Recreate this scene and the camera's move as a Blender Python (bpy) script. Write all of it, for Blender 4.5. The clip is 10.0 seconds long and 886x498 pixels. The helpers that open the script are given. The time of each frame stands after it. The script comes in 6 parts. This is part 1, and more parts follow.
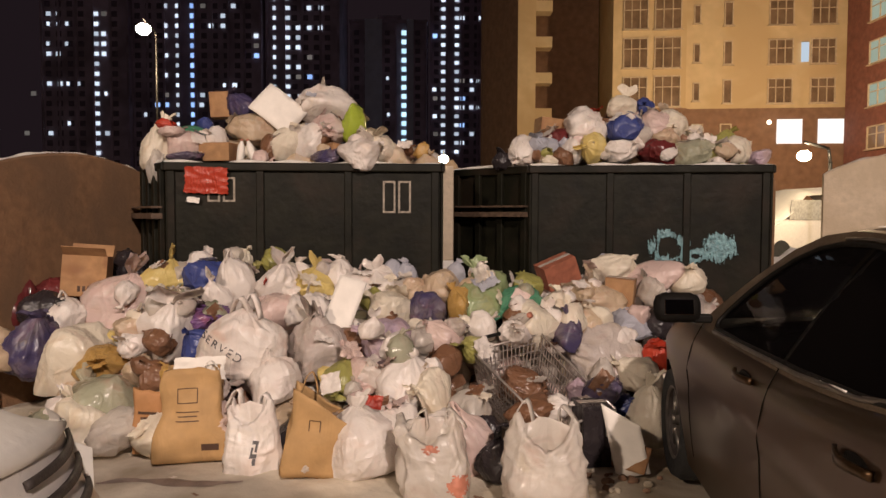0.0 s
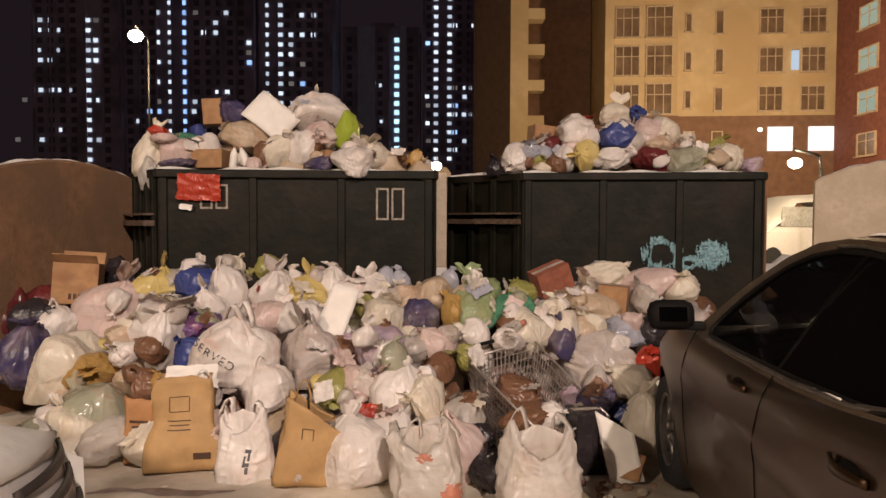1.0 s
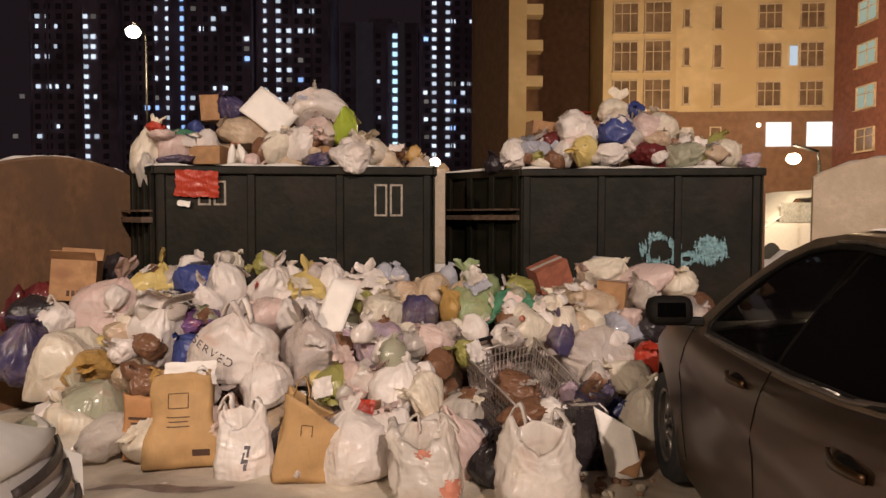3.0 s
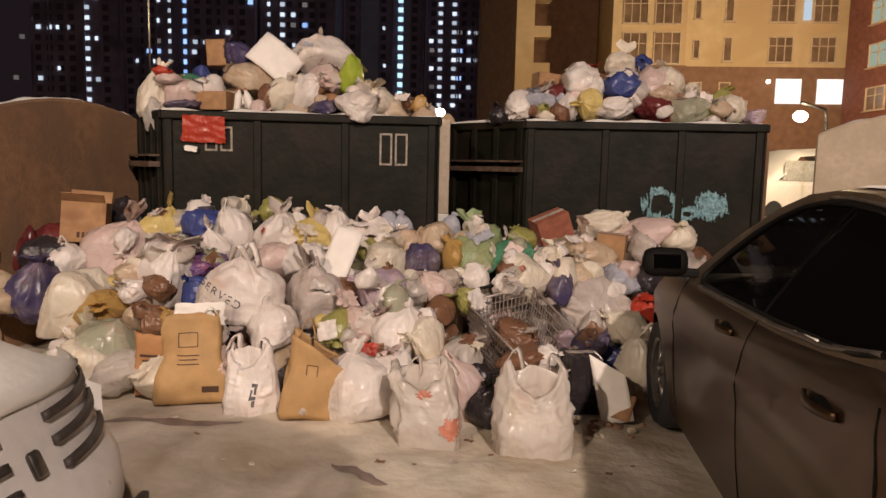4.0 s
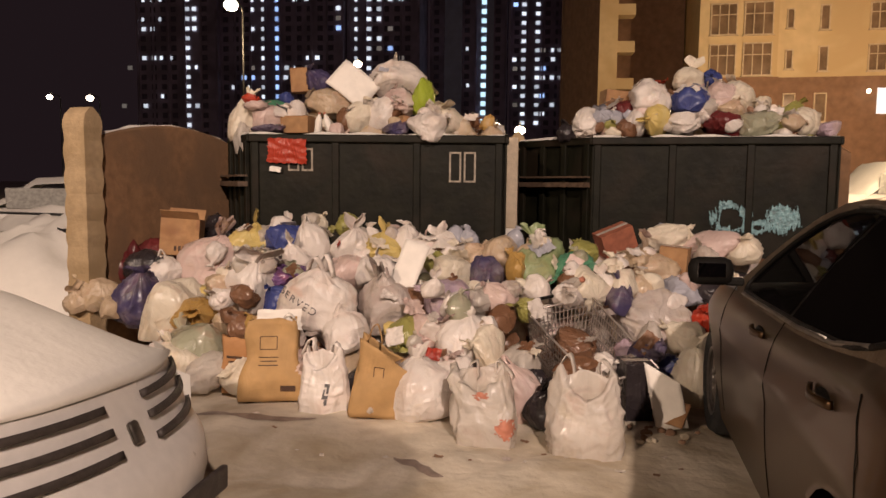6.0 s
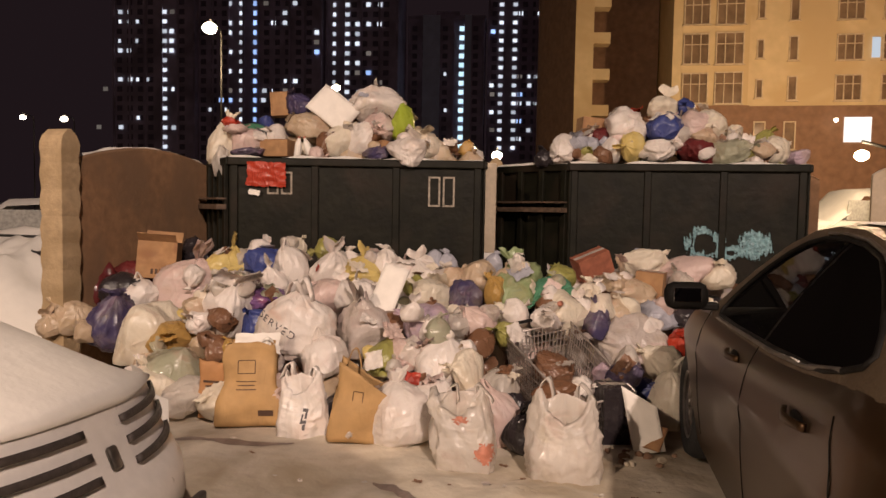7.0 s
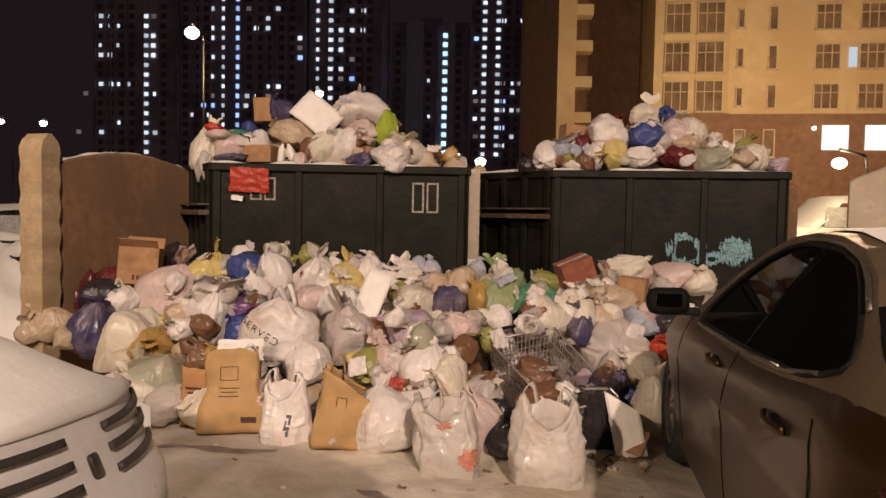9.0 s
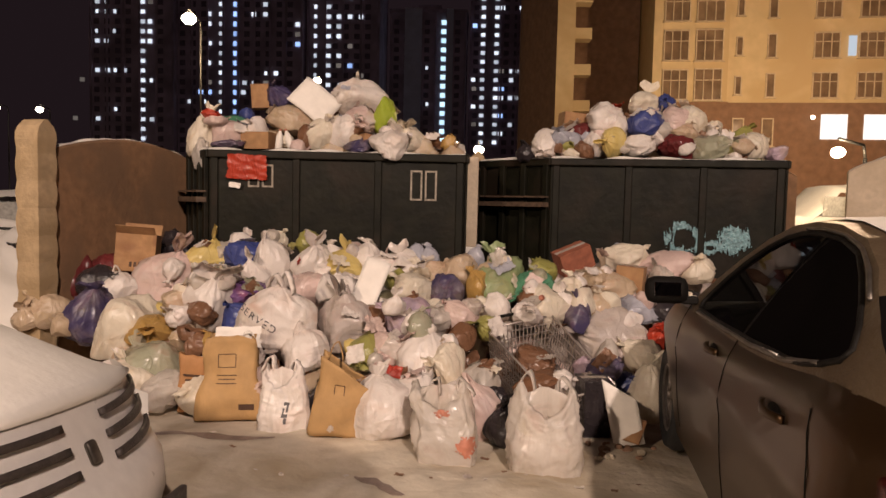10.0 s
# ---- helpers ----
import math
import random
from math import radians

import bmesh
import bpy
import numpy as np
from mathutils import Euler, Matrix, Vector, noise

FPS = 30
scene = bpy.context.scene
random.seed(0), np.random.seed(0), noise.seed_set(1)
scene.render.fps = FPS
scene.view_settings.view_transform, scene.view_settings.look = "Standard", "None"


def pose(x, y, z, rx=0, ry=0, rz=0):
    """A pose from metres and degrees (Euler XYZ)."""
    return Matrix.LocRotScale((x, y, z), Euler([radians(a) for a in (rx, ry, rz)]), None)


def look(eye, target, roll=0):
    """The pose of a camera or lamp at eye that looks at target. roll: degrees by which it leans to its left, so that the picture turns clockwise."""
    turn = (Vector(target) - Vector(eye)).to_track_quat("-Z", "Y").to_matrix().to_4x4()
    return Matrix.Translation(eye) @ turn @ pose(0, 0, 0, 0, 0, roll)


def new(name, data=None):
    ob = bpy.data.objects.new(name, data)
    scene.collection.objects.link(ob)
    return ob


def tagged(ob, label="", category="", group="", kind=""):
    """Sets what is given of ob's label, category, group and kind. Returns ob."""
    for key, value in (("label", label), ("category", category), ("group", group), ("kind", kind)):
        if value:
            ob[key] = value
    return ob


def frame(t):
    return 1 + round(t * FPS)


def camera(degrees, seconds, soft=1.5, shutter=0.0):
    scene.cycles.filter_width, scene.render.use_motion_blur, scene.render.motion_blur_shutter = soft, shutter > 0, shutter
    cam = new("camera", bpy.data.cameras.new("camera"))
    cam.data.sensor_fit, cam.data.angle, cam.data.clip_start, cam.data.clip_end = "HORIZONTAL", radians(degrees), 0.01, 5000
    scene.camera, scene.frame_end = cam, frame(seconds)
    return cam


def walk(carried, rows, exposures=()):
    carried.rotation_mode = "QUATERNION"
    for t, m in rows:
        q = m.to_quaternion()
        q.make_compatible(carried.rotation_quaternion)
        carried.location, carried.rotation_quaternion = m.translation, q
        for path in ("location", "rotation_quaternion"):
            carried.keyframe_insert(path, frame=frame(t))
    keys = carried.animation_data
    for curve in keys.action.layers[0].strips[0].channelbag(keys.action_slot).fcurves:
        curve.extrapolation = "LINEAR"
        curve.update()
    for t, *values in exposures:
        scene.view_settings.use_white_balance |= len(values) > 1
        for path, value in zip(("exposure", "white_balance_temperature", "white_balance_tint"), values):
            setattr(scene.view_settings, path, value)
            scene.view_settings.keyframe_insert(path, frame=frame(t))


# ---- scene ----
cam = camera(63.5, 10.0, 1.5, 0.5)
PATH = [
    (0, (0.083, 0.007, 1.468), (0.077, 2.005, 1.37), 0.2),
    (0.5, (0.083, 0.012, 1.472), (0.075, 2.01, 1.369), 0.0),
    (1, (0.078, 0.013, 1.471), (0.092, 2.011, 1.392), 0.2),
    (1.5, (0.084, 0.01, 1.471), (0.109, 2.008, 1.392), 0.2),
    (2, (0.08, 0.01, 1.471), (0.092, 2.007, 1.377), 0.2),
    (2.2, (0.08, 0.011, 1.47), (0.089, 2.009, 1.368), 0.2),
    (3.3, (0.078, 0.015, 1.471), (0.102, 2.013, 1.384), 0.2),
    (3.5, (0.083, -0.015, 1.462), (0.107, 1.982, 1.359), 0.6),
    (4, (0.072, -0.083, 1.46), (0.085, 1.904, 1.236), 1.3),
    (4.5, (0.088, -0.153, 1.486), (0.014, 1.838, 1.315), 0.6),
    (5, (0.194, -0.276, 1.442), (0.046, 1.713, 1.286), 1.0),
    (5.5, (0.231, -0.348, 1.439), (-0.01, 1.63, 1.269), 1.1),
    (5.7, (0.235, -0.343, 1.442), (-0.002, 1.634, 1.254), 0.8),
    (6.8, (0.21, -0.379, 1.453), (0.041, 1.61, 1.335), 1.0),
    (7, (0.215, -0.381, 1.453), (0.057, 1.61, 1.342), 1.0),
    (7.5, (0.213, -0.381, 1.452), (0.073, 1.612, 1.348), 1.1),
    (8, (0.214, -0.379, 1.455), (0.079, 1.613, 1.353), 1.2),
    (8.5, (0.21, -0.389, 1.457), (0.095, 1.606, 1.368), 1.2),
    (9, (0.212, -0.392, 1.452), (0.1, 1.603, 1.359), 1.1),
    (9.5, (0.211, -0.393, 1.451), (0.094, 1.601, 1.35), 1.3),
    (10, (0.208, -0.381, 1.45), (0.103, 1.612, 1.324), 1.3),
]
walk(cam, [(t, look(eye, target, roll)) for t, eye, target, roll in PATH],
     exposures=((0.0, 0.0, 6200, 9), (4.0, 0.0, 6200, 9), (6.0, 0.0, 6600, 12), (10.0, 0.0, 6520, 12)))

# world, lamps
world = bpy.data.worlds.new("night_sky")
scene.world = world
world.use_nodes = True
world.node_tree.nodes["Background"].inputs[0].default_value = (0.62, 0.38, 0.46, 1)
world.node_tree.nodes["Background"].inputs[1].default_value = 0.020


def lamp(name, at, watts, colour, size=0.2, kind="POINT", target=None, cone=90):
    data = bpy.data.lights.new(name, kind)
    data.energy, data.color = watts, colour
    data.shadow_soft_size = size
    ob = new(name, data)
    if kind == "SPOT":
        data.spot_size, data.spot_blend = radians(cone), 0.5
        ob.matrix_world = look(at, target)
    else:
        ob.location = at
    return ob


WARM = (1.0, 0.72, 0.42)
lamp("yard_lamp_light", (4.0, -11.0, 10.2), 11200, (1.0, 0.785, 0.665), 0.2)
lamp("far_yard_lamp_light", (-5.6, -5.6, 5.7), 2700, (1.0, 0.76, 0.58), 0.16)
lamp("street_lamp_light", (-12.44, 29.3, 8.6), 2500, WARM, 0.3)
lamp("street_lamp_light", (8.04, 15.6, 2.5), 380, WARM, 0.2)
lamp("street_lamp_light", (0.0, 32.4, 3.5), 700, WARM, 0.2)
# unseen lamp, added to brighten the yellow house front
lamp("building_lamp_light", (20.0, 40.0, 8.0), 9800, (1.0, 0.68, 0.40), 0.3)


# materials
def material(name, colour, rough=0.6, metal=0.0, bump=0.0, scale=8.0, vary=0.25, second=None, mask=(0.45, 0.6), mask_scale=3.0,
             clear=0.0, through_light=0.0, coat=0.0, crease=0.0, per_object=0.0, spec=0.5, contents=0.0):
    """A procedural surface: a base colour with fine grain, a second colour in patches, relief of two sizes, thin-film options."""
    m = bpy.data.materials.new(name)
    m.use_nodes = True
    n, l = m.node_tree.nodes, m.node_tree.links
    bsdf, out = n["Principled BSDF"], n["Material Output"]
    bsdf.inputs["Roughness"].default_value = rough
    bsdf.inputs["Metallic"].default_value = metal
    bsdf.inputs["Coat Weight"].default_value = coat
    bsdf.inputs["Specular IOR Level"].default_value = spec
    where = n.new("ShaderNodeTexCoord")
    info = n.new("ShaderNodeObjectInfo")
    shift = n.new("ShaderNodeVectorMath")
    shift.operation = "MULTIPLY_ADD"
    l.new(info.outputs["Random"], shift.inputs[0])
    shift.inputs[1].default_value = (37.0, 21.0, 53.0)
    l.new(where.outputs["Object"], shift.inputs[2])
    place = shift.outputs[0]

    def grain(s, detail=4.0, distortion=0.0):
        t = n.new("ShaderNodeTexNoise")
        t.inputs["Scale"].default_value, t.inputs["Detail"].default_value = s, detail
        t.inputs["Distortion"].default_value = distortion
        l.new(place, t.inputs["Vector"])
        return t.outputs["Fac"]

    def mixed(fac, a, b):
        x = n.new("ShaderNodeMix")
        x.data_type = "RGBA"
        if isinstance(fac, float):
            x.inputs[0].default_value = fac
        else:
            l.new(fac, x.inputs[0])
        for socket, value in ((x.inputs[6], a), (x.inputs[7], b)):
            if isinstance(value, tuple):
                socket.default_value = (*value[:3], 1)
            else:
                l.new(value, socket)
        return x.outputs[2]

    def ramp(fac, lo, hi, a=0.0, b=1.0):
        r = n.new("ShaderNodeMapRange")
        for k, v in zip((1, 2, 3, 4), (lo, hi, a, b)):
            r.inputs[k].default_value = v
        l.new(fac, r.inputs[0])
        return r.outputs[0]

    dark = tuple(c * (1 - vary) for c in colour)
    light = tuple(min(1, c * (1 + vary * 0.6)) for c in colour)
    base = mixed(ramp(grain(scale), 0.3, 0.7), dark, light)
    if second:
        base = mixed(ramp(grain(mask_scale, 3.0, 0.6), *mask), base, second)
    if contents:
        # what is inside shows through the film in blurred patches
        ramp_node = n.new("ShaderNodeValToRGB")
        stops = ((0.30, (0.26, 0.12, 0.06)), (0.40, (0.62, 0.34, 0.26)), (0.48, (0.70, 0.62, 0.50)), (0.55, (0.34, 0.22, 0.12)), (0.62, (0.58, 0.46, 0.22)), (0.70, (0.30, 0.30, 0.36)))
        ramp_node.color_ramp.elements[0].position, ramp_node.color_ramp.elements[0].color = stops[0][0], (*stops[0][1], 1)
        ramp_node.color_ramp.elements[1].position, ramp_node.color_ramp.elements[1].color = stops[-1][0], (*stops[-1][1], 1)
        for pos, col in stops[1:-1]:
            ramp_node.color_ramp.elements.new(pos).color = (*col, 1)
        l.new(grain(6.0, 2.0, 0.8), ramp_node.inputs[0])
        base = mixed(ramp(grain(5.0, 3.0, 0.4), 0.42, 0.66, 0.0, contents), base, ramp_node.outputs[0])
    if per_object:
        base = mixed(ramp(info.outputs["Random"], 0, 1, 0, per_object), base, dark)
    l.new(base, bsdf.inputs["Base Color"])
    if bump or crease:
        height = grain(scale * (0.8 if crease else 2.5), 2.0 if crease else 5.0)
        if crease:
            # taut folds that run up to the mouth, and finer ones across them
            for stretch, size, weight in (((1.0, 1.0, 0.28), scale * 0.9, 1.0), ((0.7, 0.9, 1.1), scale * 1.7, 0.28)):
                aim = n.new("ShaderNodeVectorMath")
                aim.operation = "MULTIPLY"
                aim.inputs[1].default_value = stretch
                l.new(place, aim.inputs[0])
                t = n.new("ShaderNodeTexNoise")
                t.inputs["Scale"].default_value, t.inputs["Detail"].default_value, t.inputs["Distortion"].default_value = size, 2.0, 0.9
                l.new(aim.outputs[0], t.inputs["Vector"])
                off = n.new("ShaderNodeMath")
                off.operation = "SUBTRACT"
                l.new(t.outputs["Fac"], off.inputs[0])
                off.inputs[1].default_value = 0.5
                size_of = n.new("ShaderNodeMath")
                size_of.operation = "ABSOLUTE"
                l.new(off.outputs[0], size_of.inputs[0])
                add = n.new("ShaderNodeMath")
                add.operation = "MULTIPLY_ADD"
                l.new(ramp(size_of.outputs[0], 0.0, 0.13, 1.0, 0.0), add.inputs[0])
                add.inputs[1].default_value = crease * weight
                l.new(height, add.inputs[2])
                height = add.outputs[0]
        b = n.new("ShaderNodeBump")
        b.inputs["Strength"].default_value = max(bump, 0.2)
        b.inputs["Distance"].default_value = 0.02
        l.new(height, b.inputs["Height"])
        l.new(b.outputs[0], bsdf.inputs["Normal"])
    if vary > 0.03:
        l.new(ramp(grain(min(scale * 0.7, 12.0)), 0.3, 0.7, max(0.03, rough - 0.08), min(1, rough + 0.1)), bsdf.inputs["Roughness"])
    result = bsdf.outputs[0]
    if through_light:
        t = n.new("ShaderNodeBsdfTranslucent")
        l.new(base, t.inputs["Color"])
        x = n.new("ShaderNodeMixShader")
        x.inputs[0].default_value = through_light
        l.new(result, x.inputs[1])
        l.new(t.outputs[0], x.inputs[2])
        result = x.outputs[0]
    if clear:
        t = n.new("ShaderNodeBsdfTransparent")
        t.inputs["Color"].default_value = (*[0.5 + 0.5 * c for c in colour], 1)
        x = n.new("ShaderNodeMixShader")
        x.inputs[0].default_value = clear
        l.new(result, x.inputs[1])
        l.new(t.outputs[0], x.inputs[2])
        result = x.outputs[0]
    l.new(result, out.inputs["Surface"])
    return m


def glow(name, colour, strength, vary=0.0):
    m = bpy.data.materials.new(name)
    m.use_nodes = True
    n, l = m.node_tree.nodes, m.node_tree.links
    e = n.new("ShaderNodeEmission")
    e.inputs[0].default_value = (*colour, 1)
    e.inputs[1].default_value = strength
    if vary:
        info = n.new("ShaderNodeObjectInfo")
        r = n.new("ShaderNodeMapRange")
        r.inputs[3].default_value, r.inputs[4].default_value = strength * (1 - vary), strength
        l.new(info.outputs["Random"], r.inputs[0])
        l.new(r.outputs[0], e.inputs[1])
    l.new(e.outputs[0], n["Material Output"].inputs[0])
    return m




def plastic(name, colour, second=None, mask=(0.56, 0.80), rough=0.30, through_light=0.22, clear=0.0, scale=9.0, contents=0.0):
    return material(name, colour, rough, bump=0.42, scale=scale, vary=0.07, second=second, mask=mask, mask_scale=4.5,
                    through_light=through_light, clear=clear, crease=0.5, per_object=0.5, contents=contents)


BAGS = {
    "white": plastic("white_bag_plastic", (0.86, 0.79, 0.73), (0.72, 0.55, 0.45), contents=0.26),
    "cream": plastic("cream_bag_plastic", (0.82, 0.74, 0.60), (0.66, 0.50, 0.34), contents=0.30),
    "pinkish": plastic("pinkish_bag_plastic", (0.72, 0.55, 0.50), (0.76, 0.70, 0.64), contents=0.30),
    "grey": plastic("grey_bag_plastic", (0.54, 0.47, 0.43), (0.66, 0.60, 0.55), contents=0.40),
    "beige": plastic("beige_bag_plastic", (0.58, 0.44, 0.30), (0.66, 0.58, 0.48), contents=0.45),
    "lilac": plastic("lilac_bag_plastic", (0.52, 0.40, 0.48), (0.50, 0.36, 0.28), contents=0.40),
    "blue": plastic("blue_bag_plastic", (0.06, 0.08, 0.26), (0.20, 0.24, 0.45), mask=(0.62, 0.75)),
    "navy": plastic("navy_film_plastic", (0.08, 0.065, 0.15), (0.22, 0.18, 0.26), clear=0.15, contents=0.30),
    "yellow": plastic("yellow_bag_plastic", (0.72, 0.56, 0.20), (0.74, 0.64, 0.36)),
    "olive": plastic("olive_bag_plastic", (0.36, 0.34, 0.10), (0.50, 0.42, 0.22)),
    "green": plastic("green_film_plastic", (0.36, 0.45, 0.22), (0.50, 0.40, 0.22), clear=0.22, rough=0.22, contents=0.40),
    "deep green": plastic("deep_green_film_plastic", (0.12, 0.34, 0.20), (0.38, 0.52, 0.40), clear=0.12, rough=0.2),
    "lime": plastic("lime_bag_plastic", (0.42, 0.52, 0.06), (0.56, 0.60, 0.25)),
    "red": plastic("red_plastic", (0.52, 0.06, 0.03), (0.34, 0.05, 0.04)),
    "dark red": plastic("dark_red_film", (0.16, 0.03, 0.03), (0.26, 0.10, 0.10), rough=0.2),
    "brown": plastic("brown_plastic", (0.22, 0.11, 0.06), (0.34, 0.20, 0.13)),
    "ochre": plastic("ochre_sack_plastic", (0.52, 0.32, 0.10), (0.46, 0.30, 0.14)),
    "black": plastic("black_bag_plastic", (0.025, 0.02, 0.022), (0.06, 0.05, 0.05), rough=0.28, through_light=0.0),
    "purple": plastic("purple_foil", (0.16, 0.08, 0.20), (0.30, 0.08, 0.08), rough=0.16, through_light=0.0),
    "clear": plastic("clear_film", (0.78, 0.72, 0.65), (0.60, 0.50, 0.42), clear=0.32, rough=0.26, through_light=0.25, contents=0.36),
    "silver": plastic("silver_film", (0.50, 0.50, 0.56), (0.70, 0.70, 0.76), clear=0.1, rough=0.14),
    "pale green": plastic("pale_green_film", (0.50, 0.50, 0.36), (0.62, 0.58, 0.46), clear=0.25, rough=0.22, contents=0.60),
}
SNOW = material("trodden_snow", (0.60, 0.53, 0.425), 0.75, bump=0.9, scale=4.0, vary=0.2, second=(0.33, 0.26, 0.17), mask=(0.40, 0.72), mask_scale=2.1)
FRESH_SNOW = material("fresh_snow", (0.74, 0.70, 0.64), 0.7, bump=0.04, scale=7.0, vary=0.04)
STEEL = material("dark_green_painted_steel", (0.0095, 0.009, 0.005), 0.5, metal=0.0, bump=0.12, scale=6.0, vary=0.45, second=(0.020, 0.014, 0.009), mask=(0.5, 0.72), mask_scale=1.6, spec=0.18)
RUST = material("rusty_rim_steel", (0.11, 0.07, 0.045), 0.6, bump=0.3, scale=18.0, vary=0.5)
STENCIL = material("worn_white_stencil_paint", (0.34, 0.29, 0.23), 0.7, scale=30.0, vary=0.5)
PAPER = material("brown_kraft_paper", (0.42, 0.255, 0.105), 0.75, bump=0.3, scale=9.0, vary=0.16, crease=0.3)
PAPER_RED = material("reddish_kraft_paper", (0.40, 0.20, 0.08), 0.75, bump=0.25, scale=9.0, vary=0.18, crease=0.25)
INK = material("dark_brown_print", (0.07, 0.035, 0.02), 0.7, scale=20.0)
GREY_INK = material("grey_print", (0.10, 0.09, 0.09), 0.7, scale=20.0)
RED_INK = material("faded_red_print", (0.42, 0.16, 0.10), 0.6, scale=20.0, vary=0.3)
CARD = material("brown_cardboard", (0.36, 0.20, 0.09), 0.8, bump=0.2, scale=14.0, vary=0.2, second=(0.26, 0.13, 0.06))
RED_CARD = material("reddish_brown_cardboard", (0.30, 0.10, 0.055), 0.7, bump=0.2, scale=14.0, vary=0.3)
WHITE_CARD = material("white_board", (0.80, 0.75, 0.68), 0.65, bump=0.1, scale=10.0, vary=0.08)
CONCRETE = material("precast_concrete", (0.255, 0.140, 0.070), 0.85, bump=0.35, scale=14.0, vary=0.2, second=(0.19, 0.110, 0.06), mask_scale=1.2)
# much paler than CONCRETE: lamp glare is put into the colour
LAMPLIT_CONCRETE = material("pale_lamplit_concrete", (0.60, 0.49, 0.36), 0.85, bump=0.3, scale=14.0, vary=0.12, second=(0.50, 0.40, 0.28), mask_scale=1.2)
# posts paler than the panels: their frontal light is in the colour
FRONTLIT_CONCRETE = material("frontlit_post_concrete", (0.43, 0.31, 0.18), 0.85, bump=0.4, scale=14.0, vary=0.18, second=(0.34, 0.24, 0.13), mask_scale=1.5)
FROSTED_GLASS = material("frosted_car_glass", (0.40, 0.39, 0.36), 0.5, bump=0.2, scale=20.0, vary=0.3)
CAR_PAINT = material("taupe_metallic_car_paint", (0.052, 0.027, 0.0105), 0.36, metal=0.8, bump=0.0, scale=40.0, vary=0.03, second=(0.050, 0.026, 0.0100), mask=(0.4, 0.7), mask_scale=2.0, coat=0.15)
# paler than CAR_PAINT: frost dust, and lamplight from above put into the colour
FROSTED_LIT_PAINT = material("frost_dusted_lamplit_car_paint", (0.112, 0.080, 0.048), 0.5, metal=0.3, bump=0.05, scale=30.0, vary=0.10, second=(0.075, 0.051, 0.029), mask=(0.40, 0.70), mask_scale=2.5)
BLACK_TRIM = material("black_car_plastic", (0.008, 0.007, 0.006), 0.6, bump=0.1, scale=60.0, spec=0.12)
RUBBER = material("tyre_rubber", (0.02, 0.02, 0.02), 0.8, bump=0.4, scale=50.0)
ALLOY = material("dirty_alloy", (0.30, 0.27, 0.24), 0.4, metal=0.8, scale=20.0, vary=0.3)
DULL_TRIM = material("dull_window_moulding", (0.16, 0.14, 0.12), 0.4, metal=0.8, scale=30.0, vary=0.3)
MIRROR = material("mirror_glass_silver", (0.8, 0.8, 0.8), 0.03, metal=1.0, vary=0.0)
WIRE = material("zinc_plated_wire", (0.50, 0.44, 0.40), 0.35, metal=0.6, scale=60.0, vary=0.2)
TINTED = material("tinted_car_glass", (0.006, 0.005, 0.005), 0.02, clear=0.02, vary=0.0, spec=0.0, scale=3.0)
SIDE_GLASS = material("front_door_glass", (0.006, 0.005, 0.005), 0.02, clear=0.34, vary=0.0, spec=0.035, scale=3.0)
SEAT = material("dark_seat_cloth", (0.03, 0.027, 0.025), 0.9, bump=0.3, scale=60.0)
TAIL_LIGHT = material("red_tail_light", (0.06, 0.006, 0.006), 0.2, scale=30.0)
WHITE_PAINT = material("white_car_paint", (0.62, 0.58, 0.54), 0.35, scale=20.0, vary=0.06)
SLOT = material("dark_grille_plastic", (0.045, 0.035, 0.03), 0.6, bump=0.2, scale=40.0)
TOWER_WALL = material("dark_tower_render", (0.60, 0.50, 0.62), 0.9, scale=0.3, vary=0.2, second=(0.34, 0.28, 0.34), mask_scale=0.06)
TOWER_PALE = material("pale_blue_tower_panels", (0.72, 0.78, 0.90), 0.9, scale=0.4, vary=0.12)
DARK_GLASS = material("dark_window_glass", (0.20, 0.17, 0.22), 0.12, scale=1.0)
YELLOW_WALL = material("yellow_rendered_wall", (0.58, 0.45, 0.26), 0.9, bump=0.1, scale=1.2, vary=0.10, second=(0.50, 0.37, 0.20), mask_scale=0.2)
BROWN_WALL = material("brown_stone_cladding", (0.22, 0.125, 0.075), 0.85, bump=0.1, scale=2.0, vary=0.2)
BRICK_WALL = material("dark_red_brick_cladding", (0.20, 0.075, 0.05), 0.85, bump=0.1, scale=3.0, vary=0.25)
WINDOW_FRAME = material("pale_window_frame", (0.54, 0.43, 0.29), 0.6, scale=4.0)
HOUSE_GLASS = material("unlit_window_glass", (0.20, 0.135, 0.085), 0.15, scale=1.0, vary=0.4)
POLE = material("galvanised_pole", (0.05, 0.048, 0.045), 0.5, metal=0.6, scale=10.0)
LIT_WHITE = glow("lit_white_window", (0.80, 0.90, 1.0), 1.25, 0.6)
LIT_CYAN = glow("lit_cyan_stairwell", (0.55, 0.85, 1.0), 1.7, 0.35)
LIT_BLUE = glow("lit_blue_stairwell", (0.35, 0.55, 1.0), 1.6, 0.5)
LIT_SHOP = glow("lit_shop_window", (1.0, 0.93, 0.86), 1.25)
LAMP_GLOW = glow("street_lamp_glow", (1.0, 0.82, 0.55), 60.0)
SMALL_GLOW = glow("small_lamp_glow", (1.0, 0.85, 0.65), 8.0)


